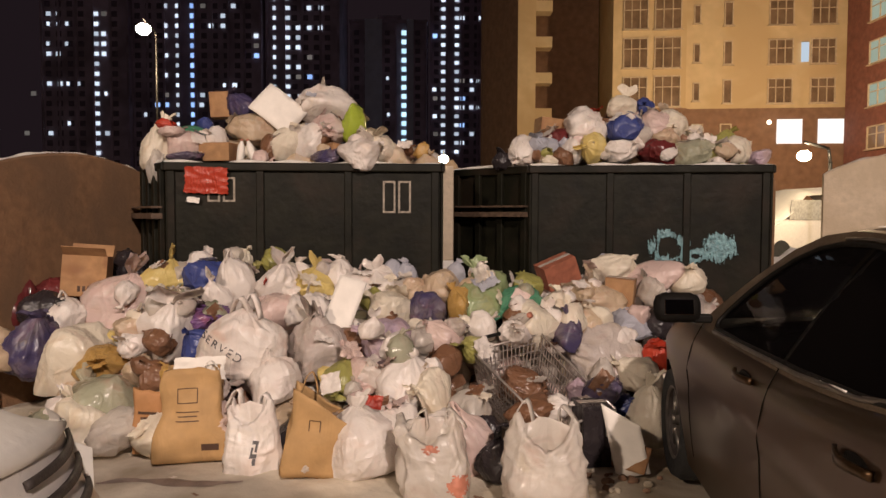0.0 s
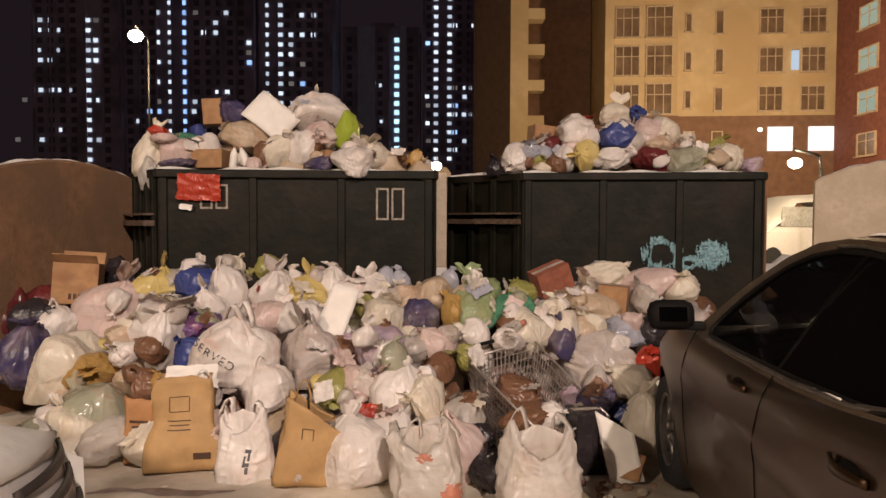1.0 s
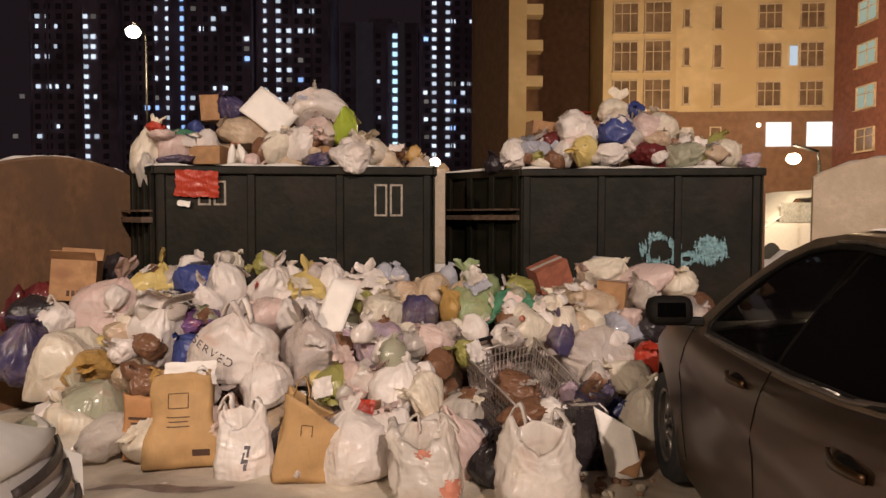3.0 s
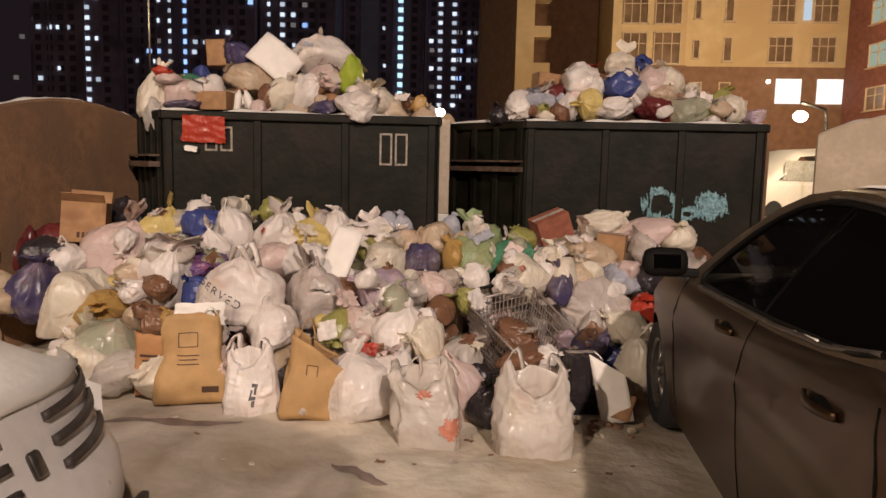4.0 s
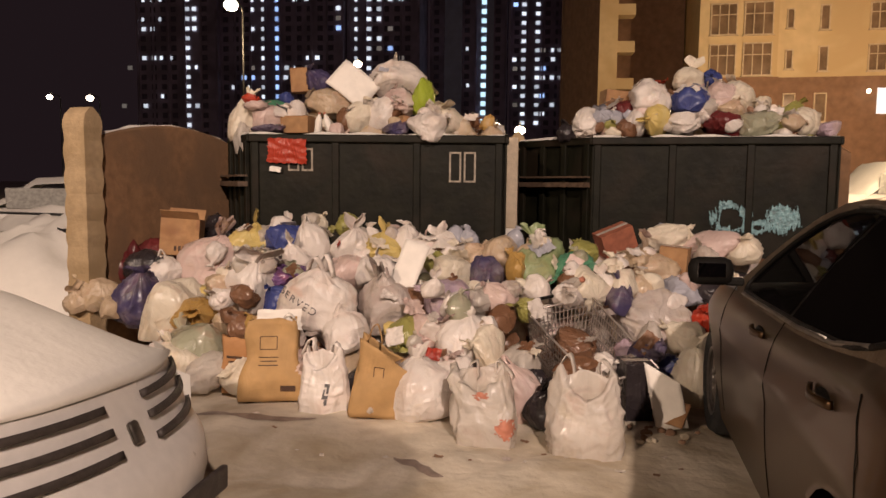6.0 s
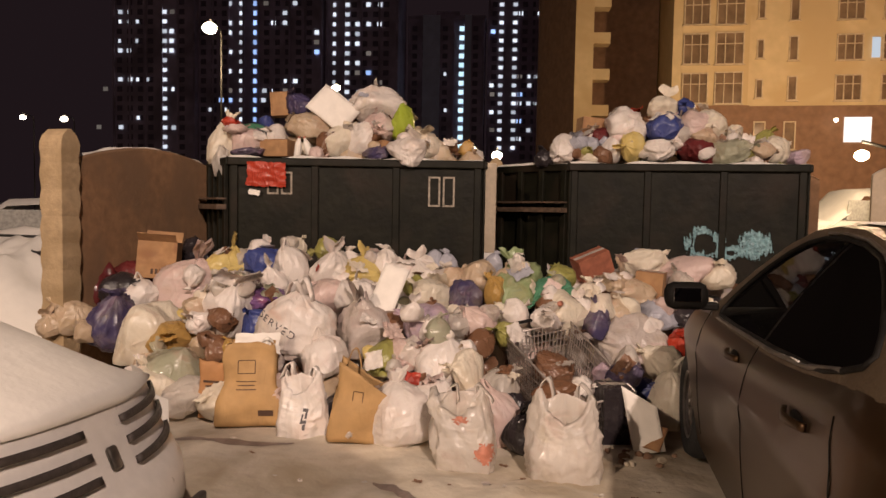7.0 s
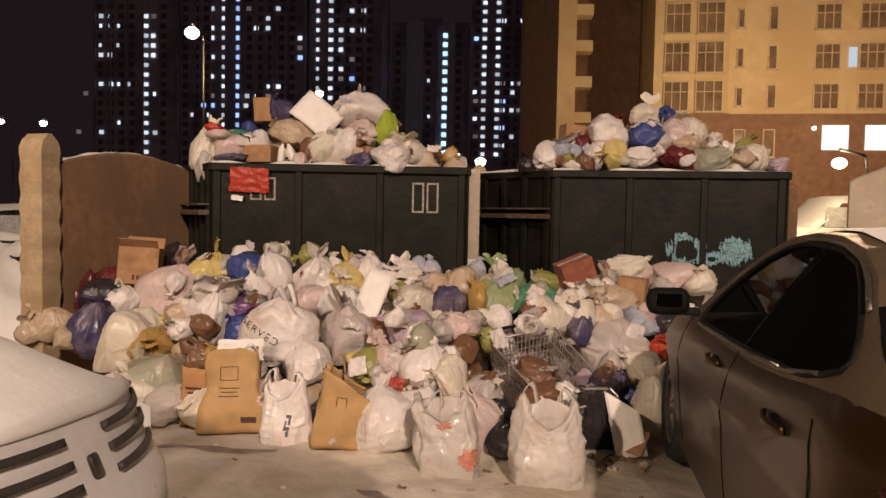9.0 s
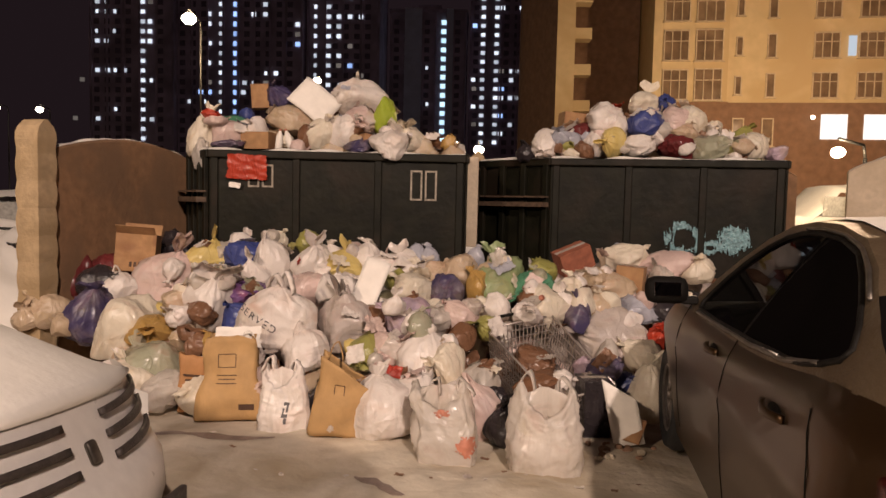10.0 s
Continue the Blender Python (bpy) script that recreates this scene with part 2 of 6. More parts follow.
# mesh helpers
def mesh_object(name, verts, faces, mat, parent=None, smooth=True, label=""):
    me = bpy.data.meshes.new(name)
    me.from_pydata([tuple(v) for v in verts], [], faces)
    me.polygons.foreach_set("use_smooth", [smooth] * len(me.polygons))
    if mat:
        me.materials.append(mat)
    me.update()
    ob = new(name, me)
    if parent:
        ob.parent = parent
    if label:
        tagged(ob, label)
    return ob


def part(name, bm, mat, parent, label="", smooth=False):
    me = bpy.data.meshes.new(name)
    bm.to_mesh(me)
    bm.free()
    me.polygons.foreach_set("use_smooth", [smooth] * len(me.polygons))
    me.materials.append(mat)
    ob = new(name, me)
    ob.parent = parent
    if label:
        tagged(ob, label)
    return ob


def thing(name, at, label, category, group="", kind="", turn=(0, 0, 0)):
    ob = new(name)
    ob.empty_display_size = 0.1
    ob.matrix_basis = pose(*at, *turn)
    return tagged(ob, label, category, group, kind)


def box(bm, size, at=(0, 0, 0), turn=(0, 0, 0), bevel=0.0):
    made = bmesh.ops.create_cube(bm, size=1.0)["verts"]
    m = pose(*at, *turn) @ Matrix.Diagonal((*size, 1))
    bmesh.ops.transform(bm, matrix=m, verts=made)
    if bevel:
        edges = list({e for v in made for e in v.link_edges})
        bmesh.ops.bevel(bm, geom=edges, offset=bevel, segments=2, affect="EDGES", profile=0.5)


def box_part(name, size, at, mat, parent, bevel=0.0, turn=(0, 0, 0), label=""):
    bm = bmesh.new()
    box(bm, size, at, turn, bevel)
    return part(name, bm, mat, parent, label)


def rod(verts, faces, a, b, r, sides=5):
    a, b = Vector(a), Vector(b)
    d = (b - a).normalized()
    u = d.orthogonal().normalized()
    w = d.cross(u)
    k = len(verts)
    for p in (a, b):
        for i in range(sides):
            t = 2 * math.pi * i / sides
            verts.append(p + r * (math.cos(t) * u + math.sin(t) * w))
    for i in range(sides):
        j = (i + 1) % sides
        faces.append((k + i, k + j, k + sides + j, k + sides + i))
    faces.append(tuple(k + i for i in reversed(range(sides))))
    faces.append(tuple(k + sides + i for i in range(sides)))


def path_rod(verts, faces, points, r, sides=6):
    for a, b in zip(points, points[1:]):
        rod(verts, faces, a, b, r, sides)


def grid_faces(nu, nv, closed=True, start=0):
    faces = []
    for j in range(nv):
        for i in range(nu if closed else nu - 1):
            k = (i + 1) % nu
            faces.append((start + j * nu + i, start + j * nu + k, start + (j + 1) * nu + k, start + (j + 1) * nu + i))
    return faces


def ribbon(verts, faces, points, across, width, thick=0.004):
    """A flat band with thickness along points; across: the direction of its width."""
    across = Vector(across).normalized()
    k = len(verts)
    pts = [Vector(p) for p in points]
    for i, p in enumerate(pts):
        d = (pts[min(i + 1, len(pts) - 1)] - pts[max(i - 1, 0)]).normalized()
        nrm = d.cross(across).normalized()
        for a, b in ((-1, -1), (1, -1), (1, 1), (-1, 1)):
            verts.append(p + across * (a * width / 2) + nrm * (b * thick / 2))
    for i in range(len(pts) - 1):
        for c in range(4):
            e = (c + 1) % 4
            faces.append((k + 4 * i + c, k + 4 * i + e, k + 4 * i + 4 + e, k + 4 * i + 4 + c))
    faces.append((k + 3, k + 2, k + 1, k))
    e = k + 4 * (len(pts) - 1)
    faces.append((e, e + 1, e + 2, e + 3))


def tube(points, r, sides=8, closed=False):
    """One continuous round tube along points."""
    pts = [Vector(q) for q in points]
    n = len(pts)
    verts, u = [], None
    for i, q in enumerate(pts):
        a = pts[(i - 1) % n] if closed or i else pts[0]
        b = pts[(i + 1) % n] if closed or i < n - 1 else pts[-1]
        d = (b - a).normalized()
        u = d.orthogonal().normalized() if u is None else (u - d * u.dot(d)).normalized()
        w = d.cross(u)
        verts += [q + r * (math.cos(2 * math.pi * k / sides) * u + math.sin(2 * math.pi * k / sides) * w) for k in range(sides)]
    faces = grid_faces(sides, n - 1)
    if closed:
        faces += [((n - 1) * sides + k, (n - 1) * sides + (k + 1) % sides, (k + 1) % sides, k) for k in range(sides)]
    else:
        faces += [tuple(reversed(range(sides))), tuple(range((n - 1) * sides, n * sides))]
    return verts, faces


# ground: one snow sheet, uneven near by and flat to the horizon
def ground():
    xs = np.concatenate([[-900, -300, -80, -30], np.arange(-12, 12.01, 0.1), [30, 80, 300, 900]])
    ys = np.concatenate([[-400, -100, -30], np.arange(-4, 13.01, 0.1), [30, 80, 300, 1200]])
    verts = []
    for y in ys:
        for x in xs:
            near = max(0.0, 1 - max(abs(x) - 8, abs(y - 5) - 6, 0) / 4)
            p = Vector((x, y, 0))
            z = 0.05 * noise.noise(p * 0.9) + 0.03 * noise.noise(p * 2.3) + 0.022 * noise.noise(p * 5.1)
            verts.append((x, y, near * z - 0.02))
    ob = mesh_object("ground", verts, grid_faces(len(xs), len(ys) - 1, False), SNOW)
    tagged(ob, "trodden dirty snow over the whole yard", "ground", kind="structure")


ground()


# rubbish containers
def container(name, front_left, front_right, back, top, label, wing=(0.62, 0.62)):
    fl, fr = Vector((*front_left, 0)), Vector((*front_right, 0))
    u = (fr - fl).normalized()
    inward = Vector((-u.y, u.x, 0))
    root = thing(name, (*front_left, 0), label, "skip", "rubbish containers")
    root.matrix_basis = Matrix.Translation(fl) @ Matrix((u, inward, Vector((0, 0, 1)))).transposed().to_4x4()
    length = (fr - fl).length
    a, b = wing
    plan = [(-a, b), (0, 0), (length, 0), (length, back), (-a, back)]
    t = 0.03

    def wall(nm, p, q, ribs):
        p, q = Vector((*p, 0)), Vector((*q, 0))
        d = (q - p)
        n = Vector((d.y, -d.x, 0)).normalized()
        w = d.length
        d.normalize()
        m = Matrix((d, -n, Vector((0, 0, 1)))).transposed().to_4x4()
        m.translation = p
        bm = bmesh.new()
        box(bm, (w, t, top - 0.16), (w / 2, t / 2, (top + 0.08) / 2), bevel=0.004)
        bmesh.ops.transform(bm, matrix=m, verts=bm.verts)
        wl = part(nm, bm, STEEL, root)
        for k in range(ribs + 1):
            bm = bmesh.new()
            depth = 0.045 if "wing" in nm else 0.022
            box(bm, (0.07, depth, top - 0.2), (0.05 + (w - 0.1) * k / max(1, ribs), -depth / 2 - 0.003, (top + 0.08) / 2), bevel=0.008)
            bmesh.ops.transform(bm, matrix=m, verts=bm.verts)
            part("rib", bm, STEEL, root)
        bm = bmesh.new()
        box(bm, (w + 0.02, 0.085, 0.075), (w / 2, 0.0, top - 0.038), bevel=0.012)
        bmesh.ops.transform(bm, matrix=m, verts=bm.verts)
        part("rim", bm, STEEL, root)
        verts = []
        nu = int(w / 0.04)
        for j in range(5):
            for i in range(nu + 1):
                s = w * i / nu
                hgt = 0.028 * max(0, 0.65 + 1.3 * noise.noise(Vector((s * 3, p.x * 7 + p.y, 0.3)))) * (1 - (j / 2 - 1) ** 2)
                verts.append(m @ Vector((s, -0.04 + 0.02 * j, top + 0.001 + hgt)))
        mesh_object("rim_snow", verts, grid_faces(nu + 1, 4, False), FRESH_SNOW, root, label="thin line of snow on the rim")

    wall("wing_wall", plan[0], plan[1], 3)
    wall("front_wall", plan[1], plan[2], 3)
    wall("side_wall", plan[2], plan[3], 3)
    wall("back_wall", plan[3], plan[4], 4)
    wall("side_wall", plan[4], plan[0], 2)
    bm = bmesh.new()
    bm.faces.new([bm.verts.new((x, y, 0.14)) for x, y in plan])
    bmesh.ops.solidify(bm, geom=bm.faces[:], thickness=0.04)
    part("floor_plate", bm, STEEL, root)
    # the load's level, a rough bed of packed refuse
    bm = bmesh.new()
    bm.faces.new([bm.verts.new((x * 0.96 + 0.04, y * 0.96 + 0.03, top - 0.1)) for x, y in plan])
    bmesh.ops.solidify(bm, geom=bm.faces[:], thickness=0.03)
    part("packed_load", bm, BAGS["brown"], root, "packed refuse filling the container")
    # lifting bracket on the slanted wing
    p, q = Vector((*plan[0], 0)), Vector((*plan[1], 0))
    d = (q - p).normalized()
    n = Vector((d.y, -d.x, 0))
    for z in (top - 0.40, top - 0.48):
        c = (p + q) / 2 + n * 0.08
        bm = bmesh.new()
        box(bm, ((q - p).length * 1.0, 0.10, 0.018 if z > top - 0.45 else 0.05))
        bmesh.ops.transform(bm, matrix=Matrix.Translation((c.x, c.y, z)) @ Matrix.Rotation(math.atan2(d.y, d.x), 4, "Z"), verts=bm.verts)
        part("bracket", bm, RUST, root, "rusty lifting bracket")
    for x in (0.35, length - 0.35):
        for y in (0.3, back - 0.3):
            box_part("foot", (0.2, 0.2, 0.15), (x, y, 0.07), STEEL, root)
    return root


left_skip = container("rubbish_container", (-2.42, 6.42), (0.04, 6.56), 1.7, 1.92, "dark green steel rubbish container heaped over with bags", (0.36, 0.5))
right_skip = container("rubbish_container", (0.92, 7.12), (3.19, 6.86), 1.75, 1.945, "dark green ribbed steel container heaped with rubbish", (0.80, 0.66))


def mark_frame(x, z, w, h, root, bar=0.017, name="stencil_mark"):
    bm = bmesh.new()
    for sx in (-1, 1):
        box(bm, (bar, 0.004, h), (x + sx * (w - bar) / 2, -0.003, z))
    for sz in (-1, 1):
        box(bm, (w - 2 * bar, 0.004, bar), (x, -0.003, z + sz * (h - bar) / 2))
    part(name, bm, STENCIL, root, "worn white stencilled mark")


mark_frame(1.995, 1.62, 0.115, 0.29, left_skip)
mark_frame(2.135, 1.62, 0.115, 0.29, left_skip)
mark_frame(0.425, 1.68, 0.11, 0.22, left_skip)
mark_frame(0.56, 1.68, 0.11, 0.22, left_skip)


def torn_sheet(name, w, h, mat, parent, at, turn=(0, 0, 0), label="", rough_edge=0.03, relief=0.015, seed=1, n=18):
    """A thin sheet with ragged edges and folds, standing in its x-z plane."""
    verts = []
    for side in (0, 0.003):
        for j in range(n + 1):
            for i in range(n + 1):
                a, b = i / n - 0.5, j / n - 0.5
                p = Vector((a * 5, b * 5, seed))
                edge = max(abs(a), abs(b)) * 2
                k = 1 + rough_edge * noise.noise(p * 2.5) * edge
                verts.append((a * w * k, relief * noise.noise(p) + 0.4 * relief * noise.noise(p * 3) - side, b * h * k))
    f = grid_faces(n + 1, n, False)
    faces = f + [tuple(reversed(q)) for q in grid_faces(n + 1, n, False, (n + 1) ** 2)]
    ob = mesh_object(name, verts, faces, mat, parent, label=label)
    ob.matrix_basis = pose(*at, *turn)
    return ob


torn_sheet("red_film", 0.38, 0.235, BAGS["red"], left_skip, (0.375, -0.05, 1.76), (5, 2, 0), "torn red plastic film hanging on the wall", 0.12, 0.014, 3)
torn_sheet("white_scrap", 0.11, 0.05, WHITE_CARD, left_skip, (0.255, -0.045, 1.585), (0, 8, 0), "", 0.3, 0.01, 4, 6)
# pale blue that stands for light reflected on the container wall
GLARE = material("painted_pale_blue_glare", (0.16, 0.30, 0.33), 0.3, bump=0.4, scale=25.0, vary=0.6)


def frost_patch(x, z, w, h, seed, hollow):
    """A streaky patch painted in for reflected light; hollow: how far its middle is left bare."""
    n = 110
    c = [(w * (i / n - 0.5), h * (j / n - 0.5)) for j in range(n + 1) for i in range(n + 1)]
    verts = [(x + a, -0.0195 + 0.002 * noise.noise(Vector((a * 40, b * 40, seed))), z + b) for a, b in c]
    faces = []
    for f in grid_faces(n + 1, n, False):
        a, b = c[f[0]]
        r = math.hypot(a / w, b / h) * 2
        body = min(1.0 - r, (r - hollow) * 1.6)
        streak = noise.noise(Vector((a * 45, b * 9, seed)))
        if body + 0.32 * noise.noise(Vector((a * 9, b * 9, seed))) + 0.28 * streak + 0.16 * noise.noise(Vector((a * 110, b * 60, seed))) > 0.16:
            faces.append(f)
    mesh_object("frost_patch", verts, faces, GLARE, right_skip, False, "pale blue streaky patch painted in for reflected light")


frost_patch(1.34, 1.15, 0.42, 0.36, 2.0, 0.45)
frost_patch(1.82, 1.16, 0.34, 0.34, 7.0, -0.6)
frost_patch(1.60, 1.07, 0.30, 0.16, 4.0, 0.2)


# precast concrete fence with arched panels
def fence_panel(name, a, b, z_end, rise, label, post=(True, False), mat=CONCRETE, thick=0.07):
    a, b = Vector((*a, 0)), Vector((*b, 0))
    d = b - a
    w = d.length
    root = thing(name, (a.x, a.y, 0), label, "fence", "concrete fence panels", turn=(0, 0, math.degrees(math.atan2(d.y, d.x))))
    n = 28
    verts = []
    for y in (-thick / 2, thick / 2):
        for i in range(n + 1):
            s = i / n
            top = z_end + rise * math.sin(math.pi * s) ** 0.8
            for z in (-0.05, top - 0.02, top):
                inset = 0.0 if z < top else 0.02
                verts.append((s * w, y * (1 - inset / thick * 1.2), z))
    faces = []
    k = 3 * (n + 1)
    for i in range(n):
        for r in range(2):
            p = 3 * i + r
            faces.append((p, p + 3, p + 4, p + 1))
            faces.append((k + p + 1, k + p + 4, k + p + 3, k + p))
        faces.append((3 * i + 2, 3 * i + 5, k + 3 * i + 5, k + 3 * i + 2))
    faces += [(0, 1, k + 1, k), (1, 2, k + 2, k + 1), (3 * n + 1, 3 * n, k + 3 * n, k + 3 * n + 1), (3 * n + 2, 3 * n + 1, k + 3 * n + 1, k + 3 * n + 2)]
    mesh_object("panel", verts, faces, mat, root, False)
    verts = [(w * i / n, (j / 2 - 0.5) * thick * 0.7, z_end + rise * math.sin(math.pi * i / n) ** 0.8 + 0.002 + 0.018 * (1 - abs(j - 1)) * (0.6 + noise.noise(Vector((i * 0.4, w, a.x)))))
             for j in range(3) for i in range(n + 1)]
    mesh_object("snow_cap", verts, grid_faces(n + 1, 2, False), FRESH_SNOW, root)
    for flag, s in zip(post, (-0.09, w + 0.09)):
        if flag:
            # post with wavy sides and rounded head
            zs = np.linspace(-0.05, z_end + 0.24, 40)
            verts = []
            for z in zs:
                cap = max(0.0, (z - (z_end + 0.10)) / 0.14)
                hx = 0.085 * math.sqrt(max(0.02, 1 - cap * cap)) + 0.010 * abs(math.sin(z * 14))
                hy = 0.10 + 0.012 * abs(math.sin(z * 14))
                verts += [(s + sx * hx, sy * hy, z) for sx, sy in ((-1, -1), (1, -1), (1, 1), (-1, 1))]
            mesh_object("post", verts, grid_faces(4, 39) + [tuple(range(156, 160))], FRONTLIT_CONCRETE, root, False, "concrete post with scalloped edges, painted pale for its lit front")
    return root


fence_panel("concrete_fence", (-3.30, 5.22), (-2.86, 7.15), 1.80, 0.17, "brown concrete fence panel with arched top and post")
fence_panel("concrete_fence", (-2.25, 8.35), (0.02, 8.42), 1.78, 0.17, "arched concrete fence panel behind the containers", (False, False))
fence_panel("concrete_fence", (0.23, 8.44), (2.2, 8.60), 1.85, 0.17, "arched concrete fence panel between the containers", (True, False))
fence_panel("concrete_fence", (2.4, 8.75), (4.15, 8.9), 1.9, 0.18, "snow-capped arched concrete fence panel", (False, False))
fence_panel("concrete_fence", (5.25, 9.85), (7.3, 9.5), 2.02, 0.28, "arched concrete fence panel near the parked car, painted pale for lamplight", (False, True), LAMPLIT_CONCRETE)


# street lamps
def street_lamp(at, height, label, size=0.28, bulb=LAMP_GLOW, reach=1.3, aside=0.0):
    root = thing("street_lamp", (at[0], at[1], 0), label, "street lamp", "street lamps")
    verts, faces = [], []
    zs = [0, height * 0.5, height - 0.1]
    path_rod(verts, faces, [(aside, reach, z) for z in zs], 0.045, 8)
    mesh_object("pole", verts, faces, POLE, root)
    verts, faces = [], []
    path_rod(verts, faces, [(aside, reach, height - 0.1), (aside * 0.92, reach * 0.92, height + 0.2), (0, 0.0, height + 0.2 + size * 0.7)], 0.035, 6)
    mesh_object("arm", verts, faces, POLE, root)
    bm = bmesh.new()
    bmesh.ops.create_uvsphere(bm, u_segments=16, v_segments=10, radius=size)
    bmesh.ops.transform(bm, matrix=Matrix.Translation((0, 0, height)) @ Matrix.Diagonal((1, 1, 0.8, 1)), verts=bm.verts)
    part("lantern", bm, bulb, root, "glowing lantern", True)
    return root


street_lamp((-12.44, 30.0), 9.06, "tall street lamp with a glaring warm light", 0.30)
street_lamp((-13.9, 60.0), 11.55, "distant street lamp with a glaring warm light", 0.34)
street_lamp((0.0, 33.0), 3.98, "street lamp glowing behind the containers", 0.24)
street_lamp((8.04, 16.0), 2.78, "bright street lamp beside the yard", 0.15, LAMP_GLOW, 0.4, 0.8)
street_lamp((-1.57, 46.0), 5.3, "small distant street lamp", 0.22, SMALL_GLOW)
street_lamp((-33.0, 52.0), 7.8, "small distant street lamp with white light", 0.28, SMALL_GLOW)
street_lamp((-36.3, 52.0), 7.9, "small distant street lamp with white light", 0.24, SMALL_GLOW)

# square post standing in the gap between the containers
gap_post = thing("concrete_post", (0.105, 7.28, 0), "square concrete post with whitewashed foot between the containers", "post")
# shaft coloured pale to carry the lamp glare that falls in the gap
box_part("shaft", (0.12, 0.12, 0.95), (0, 0, 1.475), LAMPLIT_CONCRETE, gap_post, 0.012)
box_part("whitewashed_foot", (0.135, 0.135, 1.0), (-0.004, 0, 0.5), WHITE_CARD, gap_post, 0.012)


# far tower blocks with lit stairwells and windows
def pane_mesh(name, w, h, mat, depth=0.12):
    me = bpy.data.meshes.new(name)
    x, z, y = w / 2, h / 2, depth
    me.from_pydata([(-x, 0, -z), (x, 0, -z), (x, 0, z), (-x, 0, z), (-x, -y, -z), (x, -y, -z), (x, -y, z), (-x, -y, z)], [],
                   [(4, 5, 6, 7), (0, 4, 7, 3), (1, 2, 6, 5), (3, 7, 6, 2), (0, 1, 5, 4)])
    me.materials.append(mat)
    return me


TOWER_PANES = {k: pane_mesh("window_pane", w, h, m) for k, w, h, m in (
    ("stair", 1.4, 1.15, LIT_WHITE), ("cyan", 1.6, 1.5, LIT_CYAN), ("blue", 1.0, 1.4, LIT_BLUE), ("room", 1.35, 1.25, LIT_WHITE),
    ("small", 0.85, 1.15, LIT_WHITE), ("blue room", 1.5, 1.3, LIT_BLUE), ("dim", 1.5, 1.3, glow("dim_lit_window", (0.8, 0.7, 0.62), 0.22, 0.6)))}
FLOOR = 3.0


def tower(x0, x1, y, height, label, columns=(), rooms=(), pale=(), depth=18):
    """A tower block. columns: (x, kind, from floor, to floor) of lit stairwells; rooms: (x, floor, kind); pale: vertical bands (x0, x1)."""
    cx = (x0 + x1) / 2
    root = thing("tower_block", (cx, y, 0), label, "tower block", "far tower blocks")
    w = x1 - x0
    bm = bmesh.new()
    box(bm, (w, depth, height), (0, depth / 2, height / 2))
    part("wall", bm, TOWER_WALL, root)
    for k in range(int(w / 5) + 1):
        bm = bmesh.new()
        box(bm, (0.6, 0.5, height), (-w / 2 + 0.4 + k * (w - 0.8) / max(1, int(w / 5)), -0.25, height / 2))
        part("pilaster", bm, TOWER_WALL, root)
    for a, b in pale:
        bm = bmesh.new()
        box(bm, (b - a, 1.2, height + 1), ((a + b) / 2 - cx, -0.6, height / 2 + 0.5))
        part("pale_band", bm, TOWER_PALE, root, "pale blue facade band")
    bm = bmesh.new()
    box(bm, (w + 0.6, depth + 0.6, 1.0), (0, depth / 2, height + 0.5))
    box(bm, (w * 0.3, depth * 0.4, 3.0), (0, depth / 2, height + 2.4))
    part("roof", bm, TOWER_WALL, root)
    used = {round(x - cx) for x, *_ in columns}
    bm = bmesh.new()
    for f in range(int(height / FLOOR)):
        for k in range(int(w / 3.4)):
            x = -w / 2 + 2.2 + k * 3.4
            if any(abs(x - u) < 2 for u in used):
                continue
            box(bm, (1.7, 0.1, 1.7), (x, -0.04, f * FLOOR + 1.7))
    tagged(part("window_grid", bm, DARK_GLASS, root, "rows of unlit windows"), kind="stuff")
    for x, kind, f0, f1 in columns:
        for f in range(f0, f1):
            ob = new("window", TOWER_PANES[kind])
            ob.parent, ob.location = root, (x - cx, -0.1, f * FLOOR + 1.7)
    for x, f, kind in rooms:
        ob = new("window", TOWER_PANES[kind])
        ob.parent, ob.location = root, (x - cx, -0.12 - (1.3 if any(a < x < b for a, b in pale) else 0), f * FLOOR + 1.7)
    return root


tower(-123.1, -96.1, 220, 84, "dark tower block with a lit stairwell", ((-106.1, "stair", 6, 21),), (
    (-120.5, 20, "room"), (-117.6, 20, "small"), (-120.6, 19, "small"), (-117.6, 19, "small"), (-114.9, 19, "small"),
    (-120.8, 17, "small"), (-120.6, 16, "room"), (-117.7, 16, "room"), (-115.1, 17, "small"), (-120.6, 13, "room"),
    (-117.3, 13, "room"), (-114.9, 13, "small"), (-111.6, 13, "small"), (-120.5, 8, "room"), (-127.8, 8, "dim"),
    (-114.8, 9, "small"), (-103.8, 18, "room"), (-103.8, 17, "room"), (-103.8, 16, "room"), (-103.4, 12, "small"),
    (-103.2, 8, "room"), (-103.6, 20, "dim"), (-125.5, 12, "dim"),))
